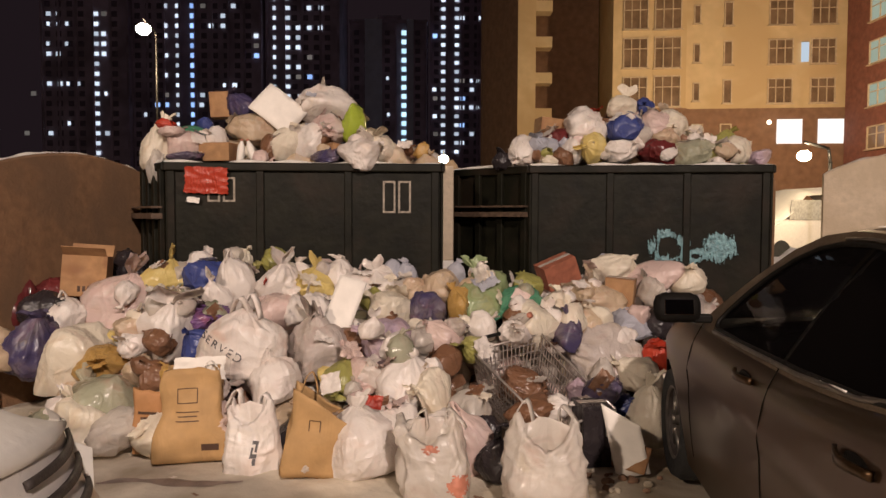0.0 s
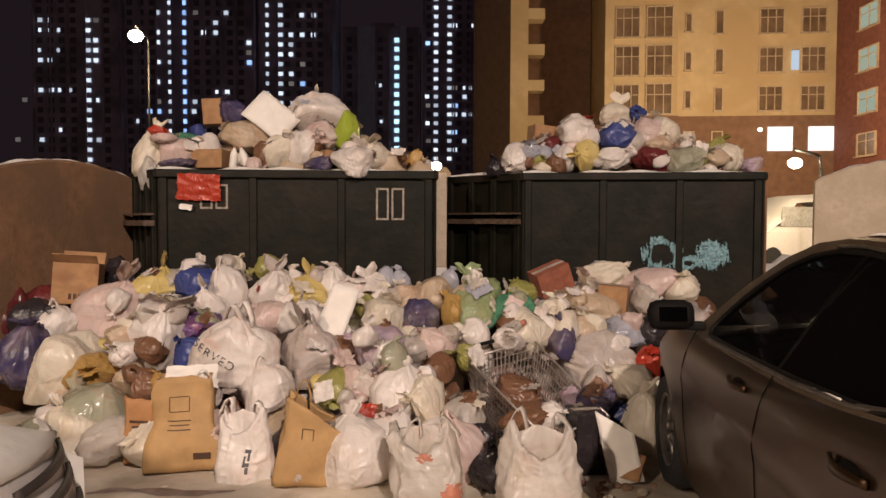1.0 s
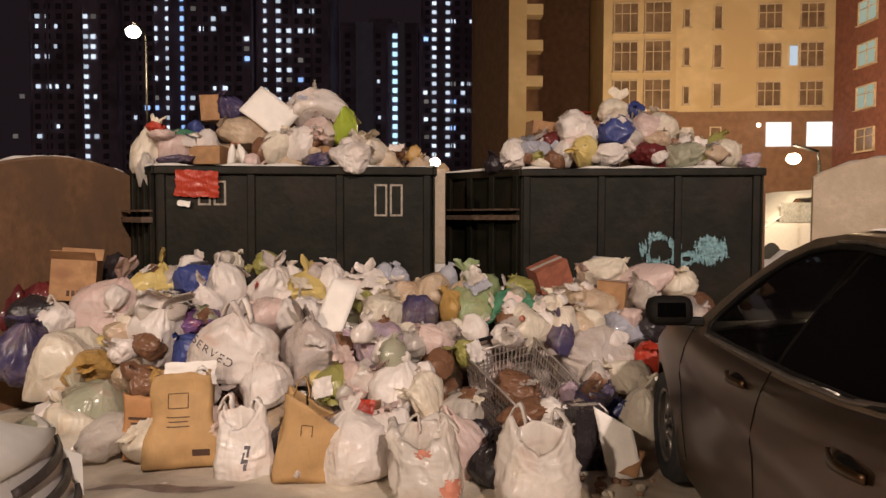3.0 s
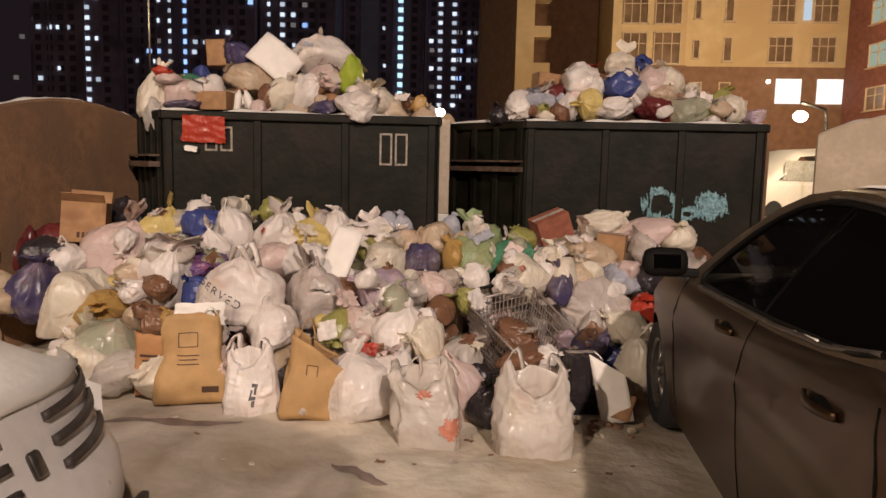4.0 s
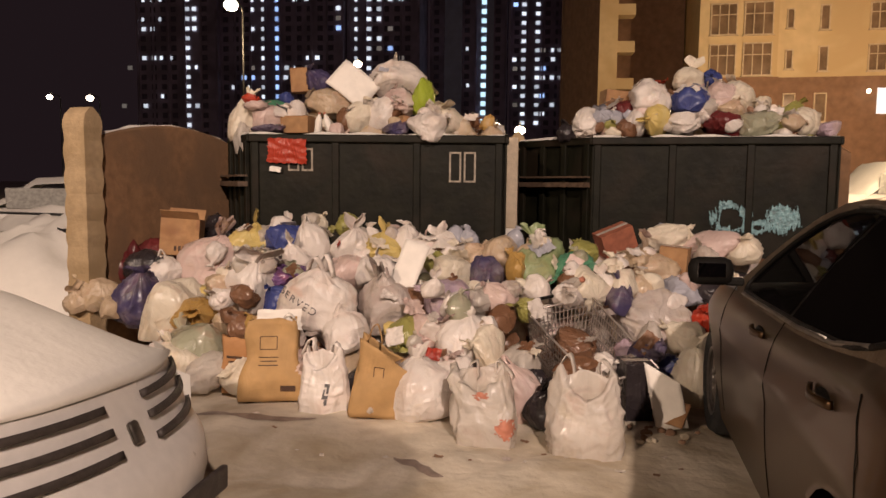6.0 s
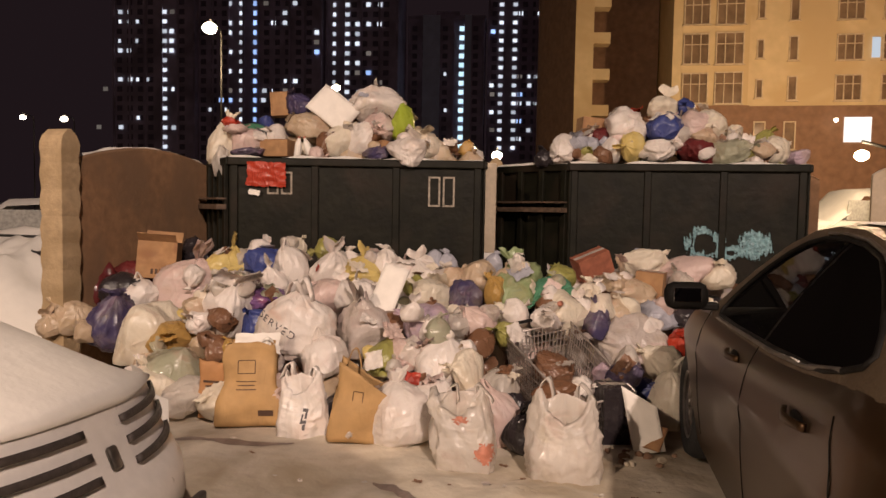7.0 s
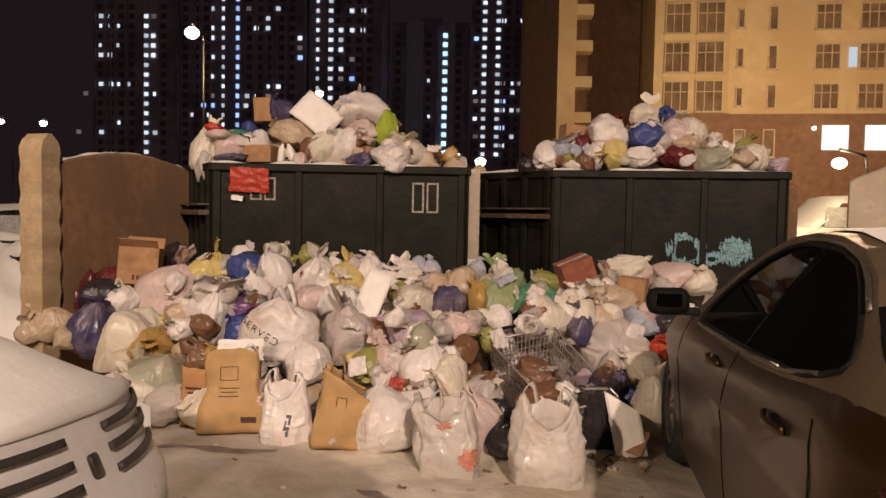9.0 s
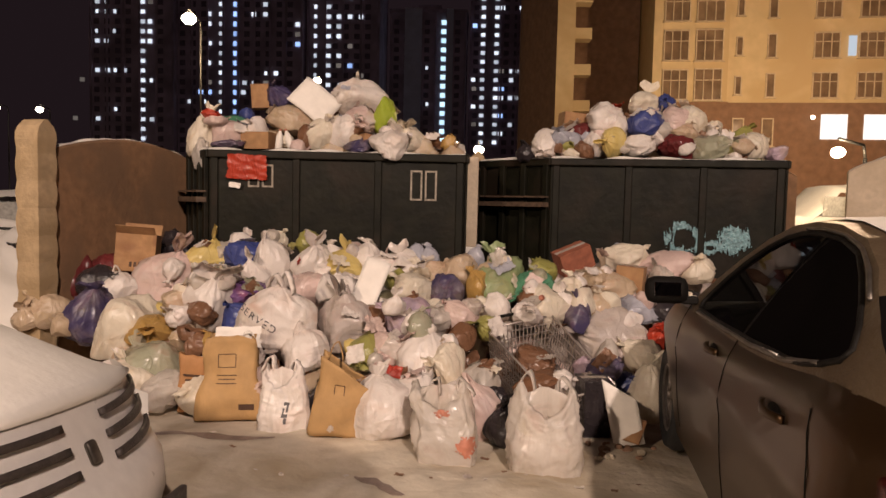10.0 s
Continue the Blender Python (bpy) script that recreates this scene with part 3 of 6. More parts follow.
tower(-96.6, -56.3, 222, 86, "wide dark tower block with two lit stairwells", ((-82.0, "stair", 6, 26), (-77.7, "blue", 9, 26),), (
    (-85.9, 21, "room"), (-85.9, 19, "room"), (-85.9, 18, "room"), (-86.0, 14, "room"), (-85.5, 16, "small"),
    (-85.8, 12, "dim"), (-88.5, 11, "blue room"), (-85.8, 11, "blue room"), (-92.2, 10, "small"), (-86.7, 10, "room"),
    (-74.2, 21, "dim"), (-71.8, 19, "room"), (-68.1, 20, "room"), (-68.1, 19, "room"), (-64.9, 21, "room"),
    (-67.9, 13, "small"), (-64.7, 13, "room"), (-67.9, 12, "dim"), (-74.6, 12, "room"), (-74.9, 11, "room"),
    (-74.5, 9, "room"), (-71.7, 12, "small"), (-58.0, 18, "room"), (-58.0, 17, "dim"), (-57.9, 16, "blue room"),
    (-97.3, 13, "dim"),))
tower(-55.7, -32.7, 224, 90, "dark tower block with blue and white stairwells", ((-52.9, "small", 10, 27), (-48.8, "stair", 6, 27),), (
    (-45.6, 19, "room"), (-45.6, 18, "room"), (-45.6, 17, "room"), (-45.5, 15, "room"), (-42.1, 19, "room"),
    (-38.7, 19, "room"), (-42.0, 16, "dim"), (-42.0, 14, "blue room"), (-38.4, 13, "dim"), (-45.5, 14, "dim"),
    (-42.2, 21, "room"), (-38.5, 21, "room"), (-45.3, 12, "small"),))
tower(-31.9, -6.3, 242, 65, "pale-banded tower block with a bright cyan stairwell", ((-13.9, "cyan", 7, 21),), (
    (-19.4, 15, "small"), (-19.1, 11, "small"), (-24.7, 8, "room"),), pale=((-26.9, -21.2), (-13.0, -10.7)))
tower(-5.3, 16.5, 246, 92, "dark tower block with paired lit stairwells", ((-0.8, "stair", 7, 29), (3.8, "stair", 7, 29),), (
    (-3.6, 20, "blue room"), (5.7, 22, "room"), (11.4, 22, "small"), (-3.8, 14, "room"), (-3.6, 11, "room"),
    (-3.5, 13, "dim"), (5.7, 15, "dim"), (8.8, 15, "small"), (10.9, 15, "small"), (9.0, 14, "room"),
    (5.9, 13, "blue room"), (5.8, 12, "room"), (8.8, 12, "room"), (10.9, 12, "small"), (5.7, 10, "blue room"),
    (9.0, 9, "room"), (5.8, 8, "room"), (-3.3, 9, "dim"), (-3.4, 9, "dim"),))


def house_window(root, x, z, w, h, y, mullions=2, lit=None, rail=0.36):
    ob = new("window")
    ob.parent, ob.location = root, (x, y, z)
    bm = bmesh.new()
    t = 0.09
    for sx in (-1, 1):
        box(bm, (t, 0.14, h), (sx * (w - t) / 2, -0.02, 0))
    for sz in (-1, 1):
        box(bm, (w - 2 * t, 0.14, t), (0, -0.02, sz * (h - t) / 2))
    for k in range(1, mullions):
        box(bm, (0.07, 0.1, h - 2 * t), (-w / 2 + w * k / mullions, -0.01, 0))
    if mullions > 1:
        box(bm, (w - 2 * t, 0.09, 0.06), (0, -0.008, h * (0.5 - rail)))
    part("window_frame", bm, WINDOW_FRAME, ob)
    bm = bmesh.new()
    box(bm, (w - 0.1, 0.03, h - 0.1), (0, 0.03, 0))
    part("pane", bm, lit or HOUSE_GLASS, ob)
    bm = bmesh.new()
    box(bm, (w + 0.2, 0.25, 0.06), (0, -0.1, -h / 2 - 0.03))
    part("window_sill", bm, WINDOW_FRAME, ob)


def yellow_house():
    root = thing("apartment_building", (13.45, 58.0, 0), "yellow rendered apartment block with brown stone ground floor", "apartment building", turn=(0, 0, -6))
    # wide bay, then the long front set back a little
    for x0, x1, y0, z0, z1, mat, nm in ((0, 5.7, 0, 9.9, 36, YELLOW_WALL, "bay_wall"), (5.7, 46, 0.5, 9.9, 36, YELLOW_WALL, "front_wall"),
                                        (-0.1, 5.8, -0.15, 0, 9.9, BROWN_WALL, "ground_floor_wall"), (5.8, 46, 0.35, 0, 9.9, BROWN_WALL, "ground_floor_wall")):
        bm = bmesh.new()
        box(bm, (x1 - x0, 12, z1 - z0), ((x0 + x1) / 2, y0 + 6, (z0 + z1) / 2))
        part(nm, bm, mat, root)
    bm = bmesh.new()
    box(bm, (47, 13, 0.6), (23, 6.3, 36.3))
    part("roof", bm, BROWN_WALL, root)
    # added block whose brown stands for the haze glow beside the house
    bm = bmesh.new()
    box(bm, (11, 6, 38), (-5.6, 13, 19))
    part("rear_wing", bm, BROWN_WALL, root, "dark brown block added in place of glowing haze")
    for f in range(8):
        z = 11.25 + 3.05 * f
        house_window(root, 1.75, z, 1.95, 2.4, -0.06, 3)
        house_window(root, 4.25, z, 2.1, 2.5, -0.06, 3)
        house_window(root, 6.6, z, 0.55, 1.5, 0.44, 1)
        house_window(root, 9.0, z, 0.7, 1.9, 0.44, 1)
        for x in (13.0, 16.2, 20.5):
            house_window(root, x, z, 1.9, 2.0, 0.44, 3)
    for x in (13.75, 16.85):
        bm = bmesh.new()
        box(bm, (1.9, 0.1, 1.9), (x, 0.30, 8.05))
        part("shop_window", bm, LIT_SHOP, root, "brightly lit shop window")
    for x, w in ((6.7, 0.9), (8.9, 0.9)):
        house_window(root, x, 7.6, w, 2.2, 0.3, 1)
    for x in (2.7, 12.0):
        bm = bmesh.new()
        bmesh.ops.create_uvsphere(bm, u_segments=10, v_segments=6, radius=0.16)
        bmesh.ops.translate(bm, vec=(x, -0.35, 8.7), verts=bm.verts)
        part("wall_lamp", bm, SMALL_GLOW, root, "small lit wall lamp")
    lit = new("lit_pane", pane_mesh("window_pane", 0.55, 1.5, LIT_WHITE))
    lit.parent, lit.location = root, (14.75, 0.3, 14.2)
    return root


yellow_house()


def brick_house():
    root = thing("brick_building", (31.0, 56.0, 0), "dark red brick building with tall pale windows", "apartment building", turn=(0, 0, -90))
    bm = bmesh.new()
    box(bm, (10, 14, 30), (5, 7, 15))
    part("wall", bm, BRICK_WALL, root)
    bm = bmesh.new()
    box(bm, (11, 15, 0.5), (5, 7, 30.2))
    part("roof", bm, BROWN_WALL, root)
    for f in range(8):
        house_window(root, 4.3, 7.1 + 3.07 * f, 2.3, 1.7, -0.05, 2, glow("dim_greenish_window", (0.85, 0.95, 0.72), 0.38) if f in (1, 2, 3) else None)
    return root


brick_house()


def balcony_house():
    root = thing("balcony_building", (6.2, 61.0, 0), "narrow yellow building edge with a stack of balconies", "apartment building")
    bm = bmesh.new()
    box(bm, (1.5, 10, 36), (0.7, 5, 18))
    part("wall", bm, YELLOW_WALL, root)
    bm = bmesh.new()
    foot = [bm.verts.new(p) for p in ((-0.06, 0.1, 0), (-2.66, 6.0, 0), (-2.66, 10.0, 0), (-0.06, 10.0, 0))]
    side = bmesh.ops.extrude_face_region(bm, geom=[bm.faces.new(foot)])["geom"]
    bmesh.ops.translate(bm, vec=(0, 0, 36), verts=[v for v in side if isinstance(v, bmesh.types.BMVert)])
    bmesh.ops.recalc_face_normals(bm, faces=bm.faces)
    # brown, not yellow: the shade on this turned-away side is in the colour
    part("side_wall", bm, BROWN_WALL, root)
    bm = bmesh.new()
    box(bm, (5, 10, 0.5), (-0.4, 5.2, 36.3))
    part("roof", bm, BROWN_WALL, root)
    for f in range(9):
        z = 9.6 + 3.0 * f
        bm = bmesh.new()
        box(bm, (1.4, 1.5, 0.16), (2.16, 0.9, z), bevel=0.02)
        box(bm, (1.4, 0.1, 0.75), (2.16, 0.2, z + 0.45), bevel=0.02)
        box(bm, (0.1, 1.3, 0.75), (2.81, 0.9, z + 0.45), bevel=0.02)
        part("balcony", bm, YELLOW_WALL, root)
    return root


balcony_house()


# bags of rubbish
def soft_noise(p, seed):
    """Smooth noise between -1 and 1 at the rows of p."""
    p = p + np.array((seed * 3.17 % 97, seed * 1.71 % 89, seed * 0.93 % 83))
    cell = np.floor(p).astype(np.int64)
    f = p - cell
    f = f * f * f * (f * (f * 6 - 15) + 10)
    total = 0.0
    for dx in (0, 1):
        for dy in (0, 1):
            for dz in (0, 1):
                n = (cell[:, 0] + dx) * 374761393 + (cell[:, 1] + dy) * 668265263 + (cell[:, 2] + dz) * 2147483647
                n = (n ^ (n >> 13)) * 1274126177
                value = ((n ^ (n >> 16)) & 0xFFFF) / 32767.5 - 1
                total = total + value * (f[:, 0] if dx else 1 - f[:, 0]) * (f[:, 1] if dy else 1 - f[:, 1]) * (f[:, 2] if dz else 1 - f[:, 2])
    return total


def ridged(p, seed):
    """Sharp crests where the noise passes zero."""
    return np.clip(1 - 3.2 * np.abs(soft_noise(p, seed)), 0, 1) ** 1.5


def body_mesh(w, d, h, seed, shape, lump=1.0, nu=60, nv=36):
    """A bag of film drawn taut over what it holds: flat facets between corners, pleats that gather into the mouth.
    shape: tied (stands, mouth up), lump (lies on its side), upright (boxy foot, open mouth). Gives vertices, faces, and where its mouth is and points."""
    rng = np.random.default_rng(seed + 11)
    v, t = np.repeat(np.linspace(0, 1, nv + 1), nu), np.tile(np.linspace(0, 2 * np.pi, nu, endpoint=False), nv + 1)
    c, s = np.cos(t), np.sin(t)
    rise = np.clip((v - 0.35) / 0.6, 0, 1)
    rise = rise * rise * (3 - 2 * rise)
    if shape == "upright":
        r = np.interp(v, (0, 0.06, 0.14, 0.4, 0.62, 0.80, 0.90, 0.95, 1.0), (0.0, 0.86, 0.95, 1.0, 0.96, 0.90, 0.86, 0.5, 0.0))
        k = (np.abs(c) ** 3.4 + np.abs(s) ** 3.4) ** (-1 / 3.4)
        r = r * (1 + (k - 1) * np.clip(1 - (v - 0.45) / 0.4, 0, 1))
        z = -1 + 2 * np.clip((v - 0.06) / 0.94, 0, 1)
    else:
        r = np.interp(v, (0, 0.03, 0.09, 0.2, 0.38, 0.54, 0.68, 0.80, 0.89, 0.95, 1.0), (0.0, 0.55, 0.82, 0.97, 1.0, 0.94, 0.80, 0.57, 0.32, 0.17, 0.10))
        r = r ** rng.uniform(0.75, 1.2)
        z = -1 + 2 * v
    ring = np.stack([c, s, z * 0.5], 1)
    # pleats running to the mouth, deepest at the top
    pleat = ridged(ring * np.array((3.0, 3.0, 0.7)), seed) + 0.5 * ridged(ring * np.array((6.0, 6.0, 0.9)), seed + 5)
    r = r * (1 + (0.26 if shape != "upright" else 0.18) * rise * (pleat - 0.45) + (0.035 if shape != "upright" else 0.075) * (pleat - 0.4))
    p = np.stack([c * r, s * r, z], 1)
    # facets where the film is stretched between corners or leans on a neighbour
    for _ in range(15 if shape != "upright" else 6):
        n = rng.normal(size=3) * (1, 1, 0.55)
        n /= np.linalg.norm(n)
        over = p @ n - rng.uniform(0.66, 0.94)
        over = np.log1p(np.exp(np.clip(over * 26, -40, 40))) / 26
        p = p - np.outer(over * 0.8, n)
    outward = p / np.maximum(np.linalg.norm(p, axis=1, keepdims=True), 0.2)
    warp = p + 0.35 * np.stack([soft_noise(p * 1.4, seed + k) for k in (1, 2, 3)], 1)
    amount = 0.10 * soft_noise(p * 1.3, seed + 4) + lump * (0.055 * ridged(warp * np.array((1.9, 1.9, 1.0)), seed + 6) + 0.032 * ridged(warp * np.array((2.6, 2.6, 3.6)), seed + 7)
                                                           + 0.016 * ridged(warp * 6.5, seed + 8) + 0.012 * soft_noise(p * 9, seed + 9))
    if shape == "upright":
        amount = amount * np.clip(v / 0.15, 0.4, 1)
    p = p + outward * (amount * np.clip(r * 4, 0, 1))[:, None]
    bend = rng.uniform(-0.22, 0.22, 2)
    p[:, 0] += bend[0] * rise * (p[:, 2] + 0.2) * 1.3
    p[:, 1] += bend[1] * rise * (p[:, 2] + 0.2) * 1.3
    tip, aim = p[-nu:].mean(0), np.array((bend[0], bend[1], 1.0))
    if shape == "upright":
        # mouth pulled flat, its ends drawn up into the straps, the middle sagging
        p[:, 1] *= 1 - 0.75 * np.clip(v - 0.4, 0, 1)
        lift = np.clip((v - 0.5) / 0.35, 0, 1)
        p[:, 2] += lift * (0.42 * np.abs(c) ** 4 - 0.34 * (1 - np.abs(c)) - np.where(v > 0.93, 0.30, 0))
    if shape == "lump":
        turn = Matrix.Rotation(rng.uniform(0, 6.28), 3, "Z") @ Matrix.Rotation(rng.uniform(0.5, 1.9), 3, "X")
        turn = np.array(turn)
        p, tip, aim = p @ turn.T, turn @ tip, turn @ aim
    if shape != "upright":
        low, high = p.min(0), p.max(0)
        p, tip = (p - (low + high) / 2) / (high - low) * 2, (tip - (low + high) / 2) / (high - low) * 2
    p[:, 2] = np.where(p[:, 2] < -0.8, -0.8 + (p[:, 2] + 0.8) * 0.3, p[:, 2])
    size = np.array((w / 2, d / 2, h / 1.86))
    shift = np.array((0, 0, 0.86))
    return [tuple(q) for q in (p + shift) * size], grid_faces(nu, nv), Vector((tip + shift) * size), Vector(aim * size).normalized()


def gathered_top(w, h, seed):
    """The pleated, drooping end of film above a knot."""
    rng = random.Random(seed)
    verts, nu, nv = [], 32, 7
    lean, droop = rng.uniform(-0.6, 0.6), rng.uniform(0.1, 0.5)
    for j in range(nv + 1):
        a = j / nv
        for i in range(nu):
            t = 2 * math.pi * i / nu
            q = Vector((math.cos(t) * 1.5, math.sin(t) * 1.5, seed + a * 0.8))
            r = w * (0.07 + 0.13 * a) * (1 + 0.55 * noise.noise(q) * (0.3 + a) + 0.14 * math.cos(9 * t + seed))
            z = h * a * (0.75 + 0.45 * noise.noise(q * 0.9 + Vector((3, 0, 0)))) * (1 - droop * a * 0.5)
            verts.append((r * math.cos(t) + lean * a * a * w * 0.35, 0.45 * r * math.sin(t) - droop * a * a * w * 0.1, z))
    return verts, grid_faces(nu, nv)


def loop_handle(x, z, w, h, out, width, tilt=0.0, seed=0):
    """A carrier bag's strap: a limp loop of film, pinched and leaning."""
    pts = []
    for i in range(17):
        a = math.pi * i / 16
        q = Vector((i * 0.35, seed * 1.3, 0))
        pts.append((x - math.cos(a) * w / 2 * (1 - 0.45 * math.sin(a)) + out * math.sin(a) + 0.05 * w * noise.noise(q), tilt * math.sin(a) + 0.2 * w * noise.noise(q + Vector((0, 0, 5))), z + h * math.sin(a) ** 0.8))
    verts, faces = [], []
    ribbon(verts, faces, pts, (0.35, 1, 0.2), width, 0.006)
    return verts, faces


def ear(w, h, seed, side):
    """A pointed, folded ear of film that sticks out of a knot."""
    rng = random.Random(seed)
    bend, tilt, n, verts = rng.uniform(0.2, 0.9) * side, rng.uniform(-0.5, 0.5), 8, []
    for k in (0, 0.005):
        for j in range(n + 1):
            a = j / n
            half = w * (0.05 + 0.16 * math.sin(math.pi * min(1, a * 1.05)) ** 1.2)
            for i in range(5):
                u = i / 2 - 1
                q = Vector((u * 1.5, a * 2.5, seed))
                verts.append((u * half + bend * a * h * 0.7, 0.35 * half * (1 - abs(u)) + tilt * a * h * 0.6 + 0.06 * w * noise.noise(q) + k, h * a * (1 - 0.15 * a)))
    f = grid_faces(5, n, False)
    return verts, f + [tuple(reversed(q)) for q in grid_faces(5, n, False, 5 * (n + 1))]


WORDS = {"tied": "knotted %s plastic rubbish bag in the heap", "lump": "crumpled %s plastic bag of rubbish in the heap", "upright": "full %s plastic carrier bag standing upright",
         "looped": "tied %s carrier bag with its handles up", "film": "crumpled %s plastic film bag"}


def rubbish_bag(colour, x, y, z, w, h, style="tied", seed=0, lean=(0, 0), turn=None, thick=0.85, label="", fine=1.0):
    """A bag whose body is w wide and h high, its foot at z."""
    rng = random.Random(seed * 7 + 3)
    spin = rng.uniform(-180, 180) if turn is None else turn
    name = {"tied": "rubbish_bag", "lump": "rubbish_bag", "film": "film_bag"}.get(style, "carrier_bag")
    root = thing(name, (x, y, z), label or WORDS[style] % colour, "plastic bag", "heaped rubbish bags", turn=(lean[0], lean[1], spin if style in ("tied", "lump", "film") else (turn or 0)))
    mat = BAGS[colour]
    shape = {"looped": "tied", "film": "lump"}.get(style, style)
    lump = {"film": 1.7, "upright": 1.5, "looped": 1.0}.get(style, 0.9)
    verts, faces, tip, aim = body_mesh(w, w * thick, h, seed, shape, lump, int((84 if style == "upright" else 60) * fine), int((48 if style == "upright" else 36) * fine))
    mesh_object("body", verts, faces, mat, root)
    size = min(w, h)
    stand = Matrix.Translation(tip - aim * size * 0.05) @ aim.to_track_quat("Z", "Y").to_matrix().to_4x4()
    if style == "upright":
        for sx in (-1, 1):
            v, f = loop_handle(sx * w * 0.27, h * 0.93, w * 0.24, h * 0.30 * rng.uniform(0.75, 1.05), -sx * w * rng.uniform(0.02, 0.14), 0.02 + 0.05 * w, rng.uniform(-0.06, 0.06), seed)
            mesh_object("handle", v, f, mat, root)
    elif style == "looped" and seed % 5 >= 3:
        for sx in ((-1, 1) if seed % 2 else (1,)):
            v, f = loop_handle(sx * w * 0.06, -0.02, w * 0.22, size * 0.34 * rng.uniform(0.75, 1.05), -sx * w * 0.04, 0.02 + 0.04 * w, rng.uniform(-0.06, 0.06), seed)
            mesh_object("handle", v, f, mat, root).matrix_basis = stand
    elif style == "looped" or seed % 4 == 1:
        for sx in (-1, 1):
            ob = mesh_object("tied_ear", *ear(size * rng.uniform(0.8, 1.15), size * rng.uniform(0.34, 0.58), seed + sx, sx), mat, root)
            ob.matrix_basis = stand @ Matrix.Translation((sx * w * 0.03, 0, 0))
    else:
        ob = mesh_object("knotted_top" if style == "tied" else "loose_end", *gathered_top(size * rng.uniform(0.8, 1.2), size * rng.uniform(0.22, 0.4), seed), mat, root)
        ob.matrix_basis = stand
    return root


def board(name, w, h, x, y, z, turn, mat, label, category, thick=0.012, seed=1, cut=0.0):
    """A bent sheet of board with its centre at x, y, z, standing in its own x-z plane before the turn."""
    root = thing(name, (x, y, z), label, category, turn=turn)
    n = 8
    verts = []
    for side in (-thick / 2, thick / 2):
        for j in range(n + 1):
            for i in range(n + 1):
                a, b = i / n - 0.5, j / n - 0.5
                bend = 0.06 * w * (4 * a * a - 0.5) + 0.03 * w * noise.noise(Vector((a * 3, b * 3, seed)))
                k = 1 - cut * (b + 0.5) * (0.5 + a)
                verts.append((a * w, bend + side, (b * k) * h))
    m = (n + 1) ** 2
    faces = grid_faces(n + 1, n, False) + [tuple(reversed(f)) for f in grid_faces(n + 1, n, False, m)]
    for i in range(n):
        for p, q in ((i, i + 1), (n * (n + 1) + i + 1, n * (n + 1) + i), ((i + 1) * (n + 1), i * (n + 1)), (i * (n + 1) + n, (i + 1) * (n + 1) + n)):
            faces.append((q, p, p + m, q + m))
    mesh_object("sheet", verts, faces, mat, root)
    return root


def carton(x, y, z, w, d, h, turn, label, mat=None, open_top=True, wrecked=0.0):
    """A cardboard box with its walls and, if open, loose flaps."""
    mat = mat or CARD
    root = thing("cardboard_box", (x, y, z), label, "box", "cardboard boxes", turn=turn)
    t = 0.006
    for nm, size, at in (("base", (w, d, t), (0, 0, t / 2)), ("wall", (w, t, h), (0, -d / 2 + t / 2, h / 2 + t)), ("wall", (w, t, h), (0, d / 2 - t / 2, h / 2 + t)),
                         ("wall", (t, d - 2 * t, h), (-w / 2 + t / 2, 0, h / 2 + t)), ("wall", (t, d - 2 * t, h), (w / 2 - t / 2, 0, h / 2 + t))):
        box_part(nm, size, at, mat, root, 0.0015)
    if open_top:
        for sy, ang in ((-1, 35), (1, -60)):
            a = radians(ang)
            box_part("flap", (w * 0.96, d * 0.45, t), (0, sy * (d / 2 + d * 0.22 * math.cos(a)), h + t + d * 0.22 * abs(math.sin(a))), mat, root, 0.001, (ang * -1 if sy > 0 else -ang, 0, 0))
    else:
        for sy in (-1, 1):
            box_part("flap", (w, d / 2 - 0.004, t), (0, sy * d / 4, h + t * 1.5), mat, root, 0.001)
        box_part("tape", (w * 0.99, 0.05, 0.002), (0, 0, h + t * 2 + 0.002), BAGS["clear"], root)
    return root


# the heap before the containers
rubbish_bag("black", -3.44, 5.94, 0.65, 0.63, 0.55, "film", 1, (-7, -5))
rubbish_bag("dark red", -3.29, 5.55, 0.51, 0.47, 0.47, "film", 2, (-11, 9))
rubbish_bag("navy", -2.86, 5.07, 0.26, 0.41, 0.50, "film", 3, (-2, 1))
rubbish_bag("beige", -3.23, 5.12, 0.41, 0.37, 0.26, "lump", 4, (-10, -12))
rubbish_bag("beige", -3.29, 5.03, 0.40, 0.26, 0.19, "lump", 5, (-12, -14))
rubbish_bag("beige", -3.00, 4.94, 0.36, 0.21, 0.19, "lump", 6, (-2, 3))
rubbish_bag("black", -2.95, 5.45, 0.56, 0.37, 0.32, "lump", 7, (-5, 11))
rubbish_bag("black", -2.93, 6.15, 0.45, 0.62, 0.72, "film", 211, (4, 10))
rubbish_bag("black", -2.72, 6.45, 0.70, 0.50, 0.46, "film", 212, (-8, 6))
rubbish_bag("dark red", -3.02, 5.75, 0.55, 0.44, 0.40, "film", 213, (5, -8))
rubbish_bag("white", -2.76, 5.39, 0.56, 0.28, 0.28, "looped", 8, (-9, -5), 26)
rubbish_bag("cream", -2.50, 4.96, 0.19, 0.53, 0.51, "lump", 9, (3, -3))
rubbish_bag("pinkish", -2.53, 5.61, 0.54, 0.55, 0.50, "looped", 10, (-2, 12), -18)
rubbish_bag("ochre", -2.27, 4.89, 0.27, 0.50, 0.29, "lump", 11, (12, -11))
rubbish_bag("beige", -2.15, 5.05, 0.53, 0.32, 0.22, "film", 12, (-6, -8))
